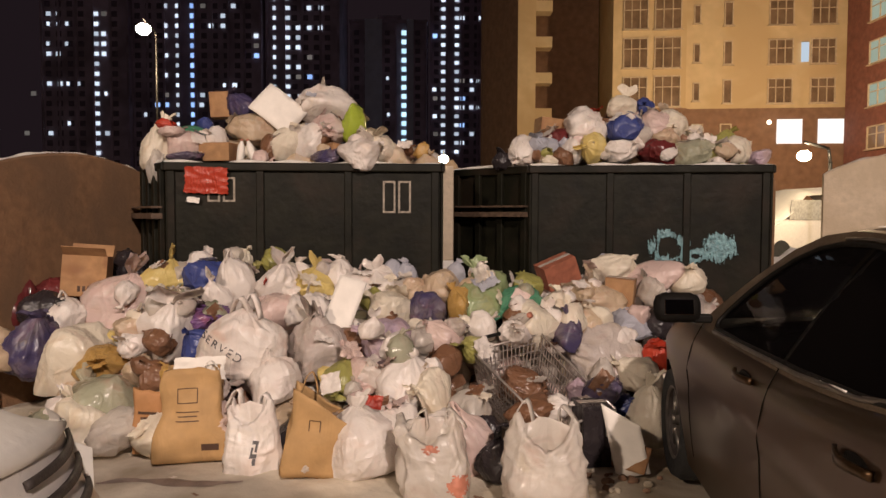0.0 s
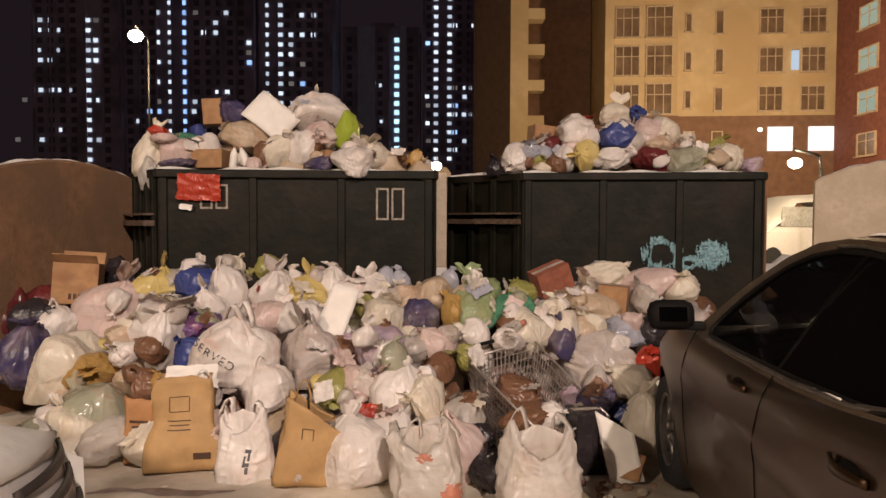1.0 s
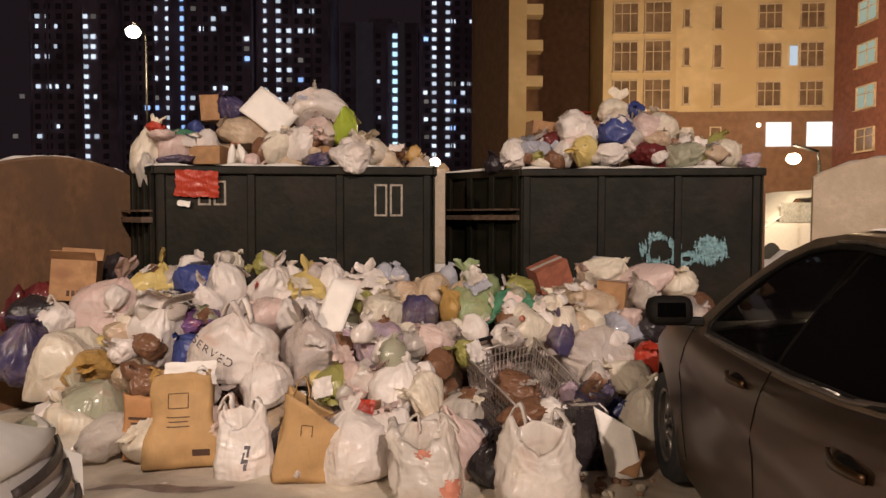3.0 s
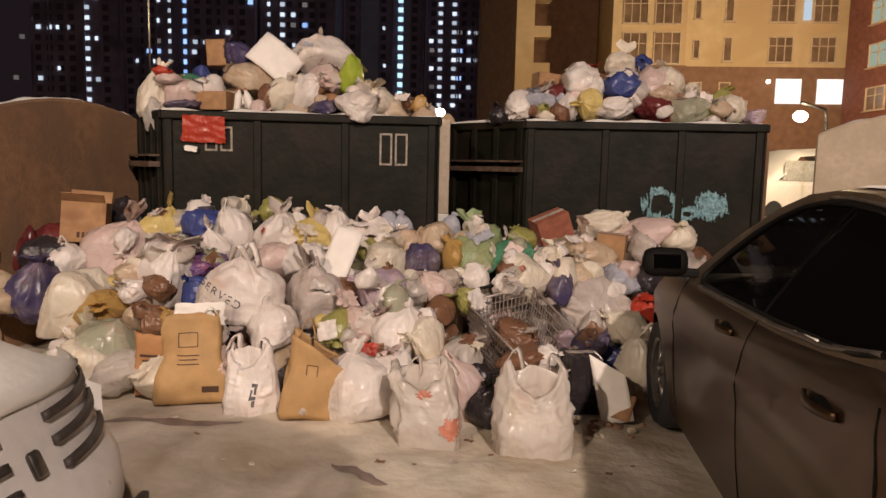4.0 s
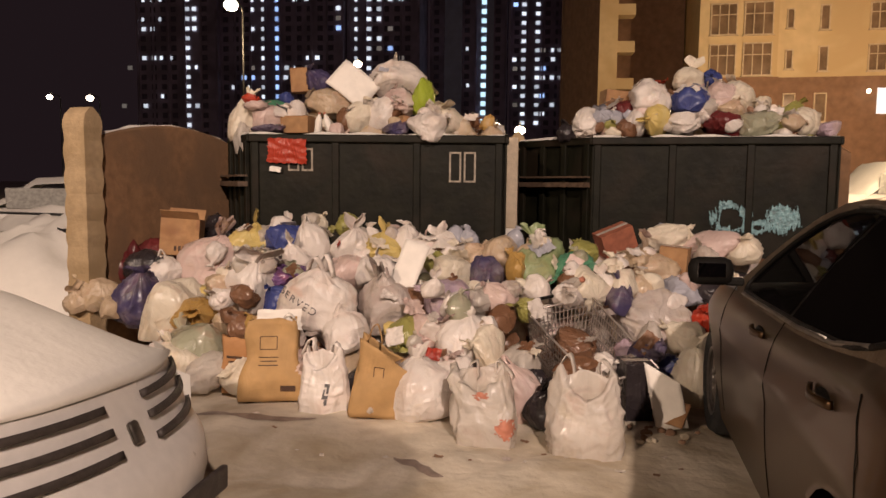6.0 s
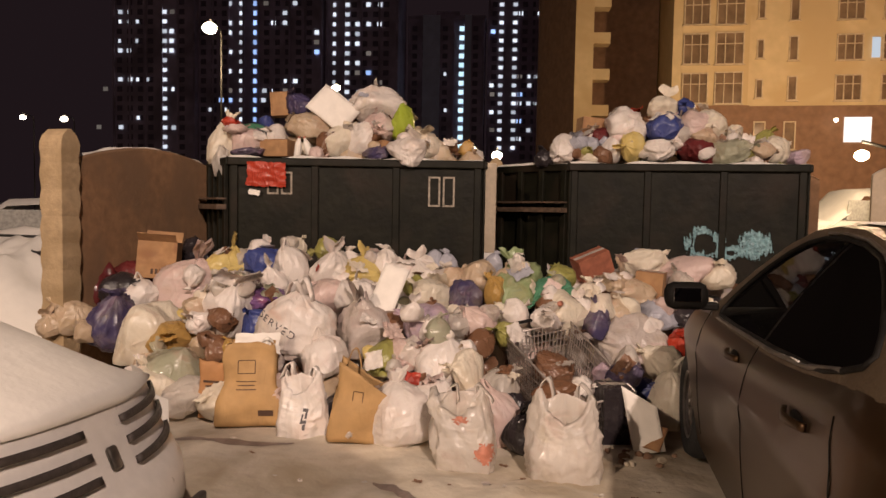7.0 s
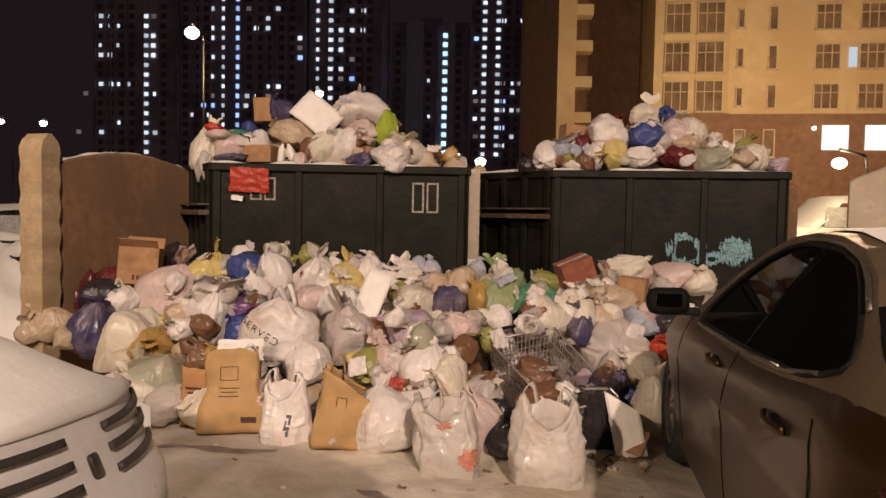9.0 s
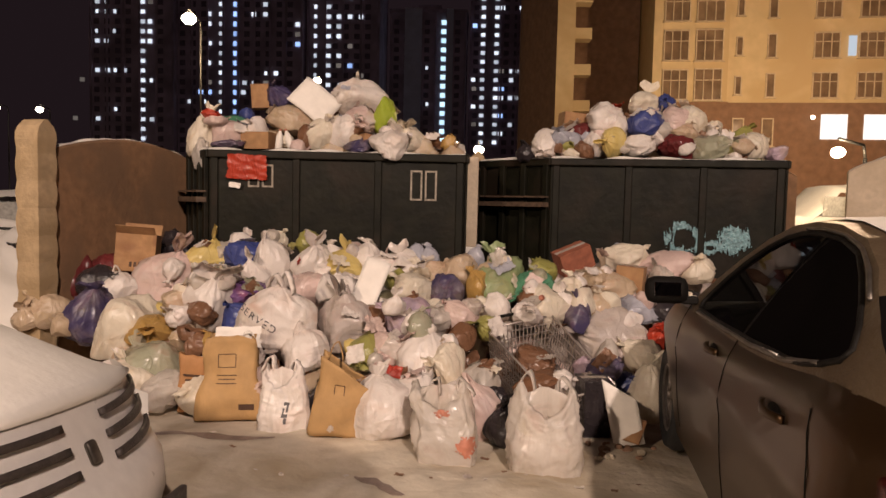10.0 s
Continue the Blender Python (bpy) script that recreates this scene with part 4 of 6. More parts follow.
rubbish_bag("white", -2.06, 4.86, 0.46, 0.23, 0.19, "film", 13, (-14, 12))
rubbish_bag("pale green", -2.13, 4.55, 0.03, 0.50, 0.42, "lump", 14, (6, 11))
rubbish_bag("clear", -1.93, 4.36, 0.0, 0.36, 0.26, "film", 15, (-6, 11))
rubbish_bag("pale green", -2.42, 4.46, 0.0, 0.36, 0.24, "film", 16, (4, 8))
rubbish_bag("brown", -1.90, 4.92, 0.48, 0.25, 0.21, "film", 16, (-6, -8))
rubbish_bag("yellow", -2.15, 5.68, 0.78, 0.42, 0.33, "tied", 17, (-9, -5))
rubbish_bag("blue", -1.80, 5.68, 0.80, 0.43, 0.29, "film", 18, (-5, 6))
rubbish_bag("white", -1.51, 5.58, 0.69, 0.31, 0.45, "looped", 19, (1, -10), 37)
rubbish_bag("beige", -1.97, 5.40, 0.72, 0.37, 0.18, "lump", 20, (-4, 7))
rubbish_bag("white", -1.90, 5.09, 0.41, 0.50, 0.48, "lump", 21, (-2, 2))
rubbish_bag("purple", -1.65, 5.20, 0.62, 0.44, 0.19, "film", 22, (-7, -9))
rubbish_bag("blue", -1.60, 4.86, 0.45, 0.23, 0.23, "lump", 23, (-7, 1))
rubbish_bag("olive", -1.28, 5.85, 0.91, 0.28, 0.30, "lump", 24, (-6, -12))
rubbish_bag("white", -1.19, 5.57, 0.75, 0.40, 0.33, "looped", 25, (7, -3), -40)
rubbish_bag("white", -1.04, 5.66, 0.85, 0.29, 0.24, "tied", 26, (-5, 4))
rubbish_bag("yellow", -0.92, 5.55, 0.76, 0.42, 0.29, "looped", 27, (-1, 12), 25)
rubbish_bag("white", -0.78, 5.68, 0.87, 0.36, 0.24, "tied", 28, (-8, -1))
rubbish_bag("white", -0.58, 5.51, 0.79, 0.30, 0.23, "lump", 29, (-1, 5))
rubbish_bag("pinkish", -1.16, 5.23, 0.60, 0.40, 0.29, "lump", 30, (-5, -1))
rubbish_bag("white", -0.91, 5.25, 0.64, 0.34, 0.25, "looped", 31, (4, -7), -11)
rubbish_bag("grey", -0.76, 4.84, 0.33, 0.49, 0.44, "looped", 32, (-1, -4), -35)
rubbish_bag("white", -0.98, 4.57, 0.25, 0.35, 0.30, "looped", 33, (-8, -11), 19)
rubbish_bag("olive", -0.58, 4.57, 0.28, 0.31, 0.26, "lump", 34, (6, -6))
rubbish_bag("pinkish", -0.43, 4.55, 0.29, 0.26, 0.26, "lump", 35, (2, 3))
rubbish_bag("white", -0.46, 5.59, 0.83, 0.31, 0.24, "lump", 36, (6, 1))
rubbish_bag("white", -0.39, 5.50, 0.76, 0.37, 0.29, "looped", 37, (0, -8), -15)
rubbish_bag("silver", -0.22, 5.61, 0.88, 0.17, 0.21, "film", 38, (-12, -1))
rubbish_bag("olive", -0.46, 5.34, 0.73, 0.25, 0.20, "film", 39, (-8, 6))
rubbish_bag("cream", -0.33, 5.19, 0.61, 0.40, 0.29, "lump", 40, (6, 0))
rubbish_bag("brown", -0.50, 4.83, 0.46, 0.25, 0.25, "lump", 41, (-6, -9))
rubbish_bag("lilac", -0.30, 4.82, 0.38, 0.39, 0.38, "lump", 42, (-3, -1))
rubbish_bag("clear", -0.05, 4.83, 0.47, 0.27, 0.23, "film", 43, (9, 4))
rubbish_bag("navy", -0.05, 5.21, 0.64, 0.32, 0.27, "film", 44, (-4, 6))
rubbish_bag("beige", 0.04, 5.47, 0.74, 0.41, 0.31, "lump", 45, (3, -8))
rubbish_bag("pinkish", 0.07, 4.90, 0.51, 0.29, 0.24, "lump", 46, (14, -4))
rubbish_bag("ochre", 0.17, 5.23, 0.65, 0.25, 0.29, "lump", 47, (-11, 12))
rubbish_bag("green", 0.34, 5.38, 0.64, 0.54, 0.40, "lump", 48, (-13, 8))
rubbish_bag("deep green", 0.65, 5.25, 0.68, 0.38, 0.27, "film", 49, (-7, -6))
rubbish_bag("olive", 0.74, 5.47, 0.83, 0.26, 0.20, "lump", 50, (10, 4))
rubbish_bag("white", 0.34, 4.95, 0.56, 0.25, 0.24, "lump", 51, (5, 13))
rubbish_bag("white", 0.55, 4.91, 0.55, 0.28, 0.21, "film", 52, (-7, -11))
rubbish_bag("olive", 0.26, 4.73, 0.47, 0.20, 0.19, "film", 53, (-4, -9))
rubbish_bag("white", 0.34, 4.98, 0.36, 0.29, 0.24, "film", 54, (-5, 0))
rubbish_bag("cream", 0.74, 5.16, 0.50, 0.41, 0.38, "lump", 55, (-14, -13))
rubbish_bag("cream", 1.44, 6.04, 0.87, 0.47, 0.29, "film", 56, (-3, 8))
rubbish_bag("pinkish", 1.82, 5.91, 0.80, 0.65, 0.29, "lump", 57, (-12, 14))
rubbish_bag("cream", 2.05, 5.82, 0.81, 0.41, 0.25, "lump", 58, (-5, 9))
rubbish_bag("beige", 1.16, 5.60, 0.72, 0.44, 0.24, "film", 59, (7, -4))
rubbish_bag("beige", 1.29, 5.56, 0.62, 0.47, 0.33, "looped", 60, (-10, -2), -4)
rubbish_bag("clear", 1.71, 5.66, 0.74, 0.25, 0.24, "film", 61, (-4, -10))
rubbish_bag("cream", 0.88, 5.22, 0.65, 0.32, 0.27, "film", 62, (10, 6))
rubbish_bag("beige", 1.09, 5.25, 0.54, 0.45, 0.30, "lump", 63, (-1, 13))
rubbish_bag("silver", 1.46, 5.25, 0.53, 0.36, 0.26, "film", 64, (13, 5))
rubbish_bag("grey", 1.25, 5.04, 0.28, 0.56, 0.43, "film", 65, (7, 12))
rubbish_bag("navy", 0.92, 4.99, 0.52, 0.26, 0.26, "lump", 66, (-12, -5))
rubbish_bag("black", 1.64, 5.26, 0.56, 0.27, 0.22, "lump", 67, (5, -8))
rubbish_bag("red", 1.55, 4.95, 0.37, 0.24, 0.25, "lump", 68, (14, 0))
rubbish_bag("clear", 1.13, 4.79, 0.24, 0.27, 0.27, "film", 69, (-5, -10))
rubbish_bag("cream", 1.33, 4.41, 0.02, 0.31, 0.42, "tied", 70, (-6, -2))
rubbish_bag("cream", 1.38, 4.83, 0.27, 0.33, 0.25, "film", 71, (5, -9))
rubbish_bag("pinkish", -0.44, 4.33, 0.22, 0.17, 0.17, "film", 72, (-4, 4))
rubbish_bag("clear", -0.72, 3.96, 0.01, 0.15, 0.10, "film", 73, (-14, -3))
rubbish_bag("white", -0.18, 4.54, 0.22, 0.42, 0.36, "tied", 74, (-13, 0))
rubbish_bag("cream", 0.04, 4.43, 0.20, 0.29, 0.32, "lump", 75, (-9, -3))
rubbish_bag("white", -0.32, 4.07, -0.03, 0.46, 0.42, "tied", 76, (11, 11))
rubbish_bag("white", -0.17, 4.14, 0.00, 0.36, 0.35, "lump", 77, (-3, -5))
rubbish_bag("pinkish", 0.27, 4.09, -0.02, 0.27, 0.39, "looped", 78, (8, -9), 16)
rubbish_bag("clear", 0.26, 4.28, 0.14, 0.31, 0.28, "lump", 79, (-8, -1))
rubbish_bag("black", 0.37, 4.11, 0.11, 0.16, 0.20, "lump", 80, (-8, -11))
rubbish_bag("black", 0.35, 3.91, -0.02, 0.24, 0.27, "lump", 81, (-13, -13))
rubbish_bag("blue", 1.21, 4.50, 0.17, 0.24, 0.17, "film", 82, (-13, 9))
rubbish_bag("navy", 1.06, 4.40, 0.30, 0.26, 0.17, "film", 214, (10, -20))
rubbish_bag("brown", 0.60, 4.86, 0.22, 0.40, 0.20, "film", 215, (-8, 14))
rubbish_bag("white", 0.75, 4.27, 0.22, 0.27, 0.17, "film", 83, (-9, 5))
rubbish_bag("brown", 0.10, 4.66, 0.41, 0.24, 0.20, "lump", 84, (7, -10))
rubbish_bag("grey", -1.40, 4.51, 0.26, 0.23, 0.19, "lump", 85, (5, -13))
rubbish_bag("beige", -1.92, 4.66, 0.34, 0.24, 0.20, "film", 86, (3, 1))
rubbish_bag("lilac", 0.95, 4.54, 0.23, 0.26, 0.20, "film", 87, (4, -7))
rubbish_bag("brown", 0.61, 4.28, 0.22, 0.33, 0.15, "film", 88, (-4, -13))
rubbish_bag("white", -1.63, 5.40, 0.70, 0.23, 0.28, "looped", 90, (6, -3), 12)
rubbish_bag("beige", -0.09, 4.55, 0.34, 0.20, 0.20, "film", 91, (6, -8))
rubbish_bag("cream", -1.64, 5.91, 0.99, 0.25, 0.20, "lump", 92, (1, -8))
rubbish_bag("pinkish", -0.89, 5.74, 0.92, 0.24, 0.19, "lump", 93, (-7, 0))
rubbish_bag("beige", -0.16, 5.40, 0.76, 0.23, 0.23, "film", 94, (-1, 1))
rubbish_bag("brown", 0.60, 5.04, 0.65, 0.22, 0.17, "lump", 95, (-13, -7))

# on the left container
rubbish_bag("cream", -2.65, 6.90, 1.85, 0.44, 0.52, "tied", 96, (-1, 0))
rubbish_bag("pinkish", -2.47, 6.70, 2.17, 0.25, 0.13, "film", 97, (-7, 6))
rubbish_bag("clear", -2.60, 6.62, 1.72, 0.20, 0.34, "film", 216, (4, -6))
rubbish_bag("red", -2.50, 6.66, 2.24, 0.20, 0.09, "film", 217, (-12, 16))
rubbish_bag("pinkish", -2.42, 6.90, 1.95, 0.37, 0.32, "lump", 98, (14, -1))
rubbish_bag("navy", -2.34, 6.75, 1.93, 0.37, 0.10, "film", 99, (12, -8))
rubbish_bag("deep green", -2.40, 7.10, 2.13, 0.39, 0.20, "film", 100, (1, -8))
rubbish_bag("blue", -2.32, 7.20, 2.27, 0.22, 0.16, "film", 101, (-13, -13))
rubbish_bag("white", -2.13, 6.90, 2.03, 0.25, 0.29, "film", 102, (-6, -6))
rubbish_bag("navy", -1.92, 7.20, 2.39, 0.35, 0.30, "film", 103, (-7, 2))
rubbish_bag("beige", -1.79, 7.20, 2.10, 0.69, 0.34, "lump", 104, (-8, 10))
rubbish_bag("brown", -1.58, 6.90, 1.94, 0.27, 0.29, "lump", 105, (-7, -1))
rubbish_bag("cream", -1.41, 6.90, 1.94, 0.38, 0.36, "lump", 106, (13, -6))
rubbish_bag("white", -1.17, 6.90, 1.98, 0.38, 0.36, "lump", 107, (-10, -4))
rubbish_bag("navy", -0.98, 6.80, 1.94, 0.38, 0.16, "film", 108, (-13, 14))
rubbish_bag("white", -1.11, 7.28, 2.38, 0.62, 0.45, "tied", 209, (-40, 10), 30)
rubbish_bag("pinkish", -1.05, 7.00, 2.15, 0.39, 0.29, "film", 110, (-11, 4))
rubbish_bag("lime", -0.79, 7.05, 2.16, 0.29, 0.39, "lump", 111, (-2, 14))
rubbish_bag("white", -0.70, 6.60, 1.86, 0.45, 0.30, "film", 112, (6, 6))
rubbish_bag("cream", -0.51, 6.90, 1.94, 0.40, 0.31, "lump", 113, (13, 11))
rubbish_bag("brown", -0.29, 6.90, 2.02, 0.15, 0.12, "film", 114, (8, 9))
rubbish_bag("ochre", -0.16, 6.90, 1.98, 0.16, 0.20, "film", 115, (-13, 1))
rubbish_bag("brown", -1.47, 7.40, 2.20, 0.37, 0.31, "lump", 116, (-2, -12))
rubbish_bag("beige", -2.04, 7.20, 1.98, 0.36, 0.24, "lump", 117, (-1, -8))
rubbish_bag("grey", -0.90, 7.40, 2.01, 0.37, 0.25, "lump", 118, (13, 4))

# on the right container
rubbish_bag("black", 0.67, 7.35, 1.92, 0.21, 0.20, "looped", 119, (14, -9))
rubbish_bag("white", 0.88, 7.35, 1.96, 0.39, 0.32, "film", 120, (-4, -5))
rubbish_bag("silver", 1.00, 7.25, 2.04, 0.27, 0.22, "film", 121, (7, 1))
rubbish_bag("dark red", 1.25, 7.45, 2.17, 0.35, 0.20, "film", 122, (11, 14))
rubbish_bag("white", 1.53, 7.45, 2.18, 0.56, 0.40, "film", 123, (6, -4))
rubbish_bag("beige", 1.07, 7.35, 1.97, 0.28, 0.21, "film", 124, (12, -1))
rubbish_bag("white", 1.37, 7.35, 1.95, 0.34, 0.31, "film", 125, (2, -8))
rubbish_bag("brown", 1.25, 7.20, 1.94, 0.22, 0.20, "film", 126, (6, 11))
rubbish_bag("yellow", 1.59, 7.25, 1.97, 0.31, 0.33, "lump", 127, (7, 11))
rubbish_bag("white", 1.81, 7.25, 1.98, 0.40, 0.24, "film", 128, (-6, -4))
rubbish_bag("blue", 1.92, 7.35, 2.21, 0.42, 0.28, "lump", 129, (-2, 1))
rubbish_bag("cream", 1.94, 7.65, 2.46, 0.36, 0.31, "looped", 130, (-12, 13))
rubbish_bag("blue", 2.18, 7.65, 2.49, 0.29, 0.22, "film", 131, (-6, 6))
rubbish_bag("brown", 1.85, 7.75, 2.27, 0.23, 0.30, "film", 132, (7, -8))
rubbish_bag("white", 2.02, 7.35, 2.09, 0.37, 0.22, "film", 133, (-13, -2))
rubbish_bag("pinkish", 2.21, 7.45, 2.23, 0.36, 0.32, "film", 134, (14, 5))
rubbish_bag("dark red", 2.23, 7.25, 1.95, 0.46, 0.27, "film", 135, (-10, 10))
rubbish_bag("cream", 2.42, 7.45, 2.16, 0.43, 0.41, "film", 136, (-6, 7))
rubbish_bag("cream", 2.67, 7.45, 2.24, 0.25, 0.16, "film", 137, (13, -13))
rubbish_bag("pale green", 2.55, 7.25, 1.94, 0.51, 0.28, "film", 138, (13, -9))
rubbish_bag("olive", 2.87, 7.35, 1.99, 0.28, 0.36, "film", 139, (8, 6))
rubbish_bag("cream", 3.01, 7.30, 1.97, 0.38, 0.30, "film", 140, (0, 4))
rubbish_bag("lilac", 3.23, 7.25, 1.96, 0.27, 0.17, "film", 141, (1, 9))
rubbish_bag("beige", 2.30, 7.35, 2.13, 0.37, 0.22, "film", 142, (-2, -2))
rubbish_bag("grey", 1.78, 7.75, 2.15, 0.39, 0.23, "film", 143, (-8, 11))
rubbish_bag("cream", 2.62, 7.65, 2.08, 0.38, 0.25, "film", 144, (-14, -8))
rng = random.Random(91)
for k in range(34):
    a = rng.uniform(0, 1)
    x = 0.95 + 2.2 * a
    top = float(np.interp(x, (0.8, 1.4, 1.95, 2.5, 3.2), (2.02, 2.30, 2.55, 2.30, 2.03)))
    z = 1.95 + (top - 1.95) * rng.random() * 0.95
    w = rng.uniform(0.12, 0.24)
    rubbish_bag(rng.choice(("white", "clear", "cream", "white", "pale green", "brown", "clear", "silver", "olive", "pinkish")), x, 7.18 + 0.55 * (z - 1.95) + rng.uniform(-0.05, 0.05), z - 0.05, w, w * rng.uniform(0.5, 0.9), "film", 1200 + k,
                (rng.uniform(-40, 40), rng.uniform(-40, 40)), None, 0.8, "", 0.6)



# parked saloon car, its rear towards the camera; built along +y from its tail
def car_width(y):
    """Half width of the body along the car."""
    a = 0.865
    if y > 3.3:
        a -= 0.17 * ((y - 3.3) / 1.0) ** 2
    if y < 1.0:
        a -= 0.20 * ((1.0 - y) / 0.5) ** 2
    return a


def car_shoulder(y):
    """Height of the body's upper edge: boot, belt line, bonnet."""
    pts = ((0.5, 0.92), (0.62, 1.02), (0.9, 1.045), (1.12, 1.03), (1.4, 0.985), (1.8, 0.955), (2.4, 0.94), (3.1, 0.93), (3.5, 0.90), (4.0, 0.82), (4.3, 0.62))
    return float(np.mean([np.interp(y + d, *zip(*pts)) for d in (-0.16, -0.08, 0, 0.08, 0.16)]))


def side_x(y, z):
    """Half width of the car's side at a height: fuller at the shoulder line, tucked in below, leaning in above the belt."""
    sh = car_shoulder(y)
    w = car_width(y)
    if z <= sh:
        k = z / sh
        return w * (0.90 + 0.10 * math.sin(min(1, k * 1.12) * math.pi * 0.62)) - 0.05 * max(0, (k - 0.86) / 0.14) ** 2 + 0.012 * math.exp(-((z - 0.74) / 0.05) ** 2)
    return w - 0.05 - 0.60 * (z - sh) - 0.25 * (z - sh) ** 2


def parked_car():
    root = thing("parked_car", (1.77, 0.32, 0.0), "taupe metallic saloon car with frosted roof and dark windows", "car", turn=(0, 0, -6.6))
    wheels = (1.10, 3.58)
    # lower shell, wheel arches cut as real arcs
    ys = sorted(set([round(v, 4) for v in np.linspace(0.5, 4.3, 64)]))
    nz = 22
    for sx, nm in ((-1, "side_panel"), (1, "side_panel")):
        verts = []
        for y in ys:
            low = 0.20 + 0.06 * max(0, (y - 3.9) / 0.4) + 0.08 * max(0, (0.9 - y) / 0.4)
            for wy in wheels:
                if abs(y - wy) < 0.36:
                    low = max(low, 0.30 + math.sqrt(0.36 ** 2 - (y - wy) ** 2))
            sh = car_shoulder(y)
            for j in range(nz + 1):
                z = min(sh, max(low, 0.2 + (sh - 0.2) * j / nz))
                verts.append((sx * side_x(y, z), y, z))
        faces = [(i * (nz + 1) + j, (i + 1) * (nz + 1) + j, (i + 1) * (nz + 1) + j + 1, i * (nz + 1) + j + 1) for i in range(len(ys) - 1) for j in range(nz)]
        mesh_object(nm, verts, faces if sx > 0 else [tuple(reversed(f)) for f in faces], CAR_PAINT, root)
    # bonnet, boot deck and end faces
    for nm, y0, y1 in (("bonnet", 2.9, 4.3), ("boot_lid", 0.5, 0.75)):
        verts, n, m = [], 14, 12
        for j in range(m + 1):
            y = y0 + (y1 - y0) * j / m
            for i in range(n + 1):
                a = 2 * i / n - 1
                verts.append((a * side_x(y, car_shoulder(y)), y, car_shoulder(y) + 0.07 * (1 - a * a) + 0.001))
        mesh_object(nm, verts, grid_faces(n + 1, m, False), CAR_PAINT, root)
    for nm, y in (("rear_bumper", 0.5), ("front_bumper", 4.3)):
        verts, n, m = [], 12, 8
        for j in range(m + 1):
            z = 0.26 + (car_shoulder(y) + 0.06 - 0.26) * j / m
            for i in range(n + 1):
                a = 2 * i / n - 1
                verts.append((a * side_x(y, min(z, car_shoulder(y))), y + (-1 if y < 1 else 1) * 0.10 * (1 - a * a) * math.sin(math.pi * (0.2 + 0.6 * j / m)), z))
        mesh_object(nm, verts, grid_faces(n + 1, m, False), CAR_PAINT, root)
    # cabin: side frames with window openings
    roof = [(0.66, 1.0), (0.82, 1.10), (1.0, 1.20), (1.25, 1.30), (1.55, 1.37), (1.9, 1.408), (2.2, 1.412), (2.42, 1.39), (2.6, 1.325), (2.78, 1.20), (2.93, 1.07), (3.06, 0.96)]
    glass = [(1.00, 1.115), (1.06, 1.165), (1.17, 1.218), (1.32, 1.272), (1.5, 1.325), (1.75, 1.358), (2.0, 1.370), (2.2, 1.366), (2.36, 1.342), (2.5, 1.29), (2.62, 1.215), (2.72, 1.13), (2.80, 1.04), (2.83, 0.99), (2.80, 0.962), (2.4, 0.965), (1.8, 0.985), (1.4, 1.01), (1.24, 1.028), (1.11, 1.056), (1.02, 1.085)]

    def fine(poly, closed=True, step=0.06):
        out = []
        pairs = list(zip(poly, poly[1:] + (poly[:1] if closed else [])))
        for (a, b), (c, d) in pairs:
            k = max(1, int(math.hypot(c - a, d - b) / step))
            out += [(a + (c - a) * i / k, b + (d - b) * i / k) for i in range(k)]
        if not closed:
            out.append(poly[-1])
        return out

    belt = [(y, car_shoulder(y) - 0.004) for y in np.linspace(3.06, 0.66, 22)]
    outer = fine(roof, False) + belt[1:-1]
    inner = fine(glass)
    for sx in (-1, 1):
        bm = bmesh.new()
        edges = []
        for loop in (outer, inner):
            vs = [bm.verts.new((sx * side_x(y, z), y, z)) for y, z in loop]
            edges += [bm.edges.new((vs[i], vs[(i + 1) % len(vs)])) for i in range(len(vs))]
        bmesh.ops.triangle_fill(bm, use_beauty=True, use_dissolve=False, edges=edges, normal=(sx, 0, 0))
        part("window_surround", bm, FROSTED_LIT_PAINT, root, "frost-dusted roof pillars, painted paler for lamplight", smooth=True)
        verts, faces = tube([(sx * (side_x(y, z) + 0.001), y, z) for y, z in inner], 0.010, 8, True)
        mesh_object("window_seal", verts, faces, BLACK_TRIM, root)
        verts, faces = [], []
        arc = [(sx * (side_x(y, z) + 0.006), y, z) for y, z in fine([(1.12, 1.228), (1.3, 1.293), (1.5, 1.342), (1.75, 1.376), (2.0, 1.388), (2.2, 1.384)], False, 0.08)]
        verts, faces = tube(arc, 0.008, 6)
        mesh_object("roof_moulding", verts, faces, DULL_TRIM, root, label="dull roof moulding")
        verts, faces = tube([(sx * (side_x(y, max(z, car_shoulder(y))) + 0.004), y, z) for y, z in fine([(2.8, 0.948), (2.4, 0.957), (1.8, 0.975), (1.4, 1.005), (1.12, 1.055)], False, 0.1)], 0.009, 6)
        mesh_object("belt_moulding", verts, faces, DULL_TRIM, root, label="snow-flecked belt moulding")
        # panes: front door, rear door, with the pillar between
        peak = max(range(len(glass)), key=lambda i: glass[i][0])
        upper, lower = glass[:peak + 1], sorted(glass[peak:] + glass[:1])
        for nm, lo, hi in (("front_window", 1.99, 2.825), ("rear_window", 1.003, 1.96)):
            verts, cols, rows = [], 30, 8
            for i in range(cols + 1):
                y = lo + (hi - lo) * i / cols
                z1, z0 = (float(np.interp(y, *zip(*q))) for q in (upper, lower))
                for j in range(rows + 1):
                    z = z0 + (z1 - z0) * j / rows
                    verts.append((sx * (side_x(y, z) - 0.008), y, z))
            f = grid_faces(rows + 1, cols, False)
            mesh_object(nm, verts, f if sx < 0 else [tuple(reversed(q)) for q in f], SIDE_GLASS if nm == "front_window" else TINTED, root, label="dark tinted glass")
        y, z = 1.98, 0
        verts, faces = [], []
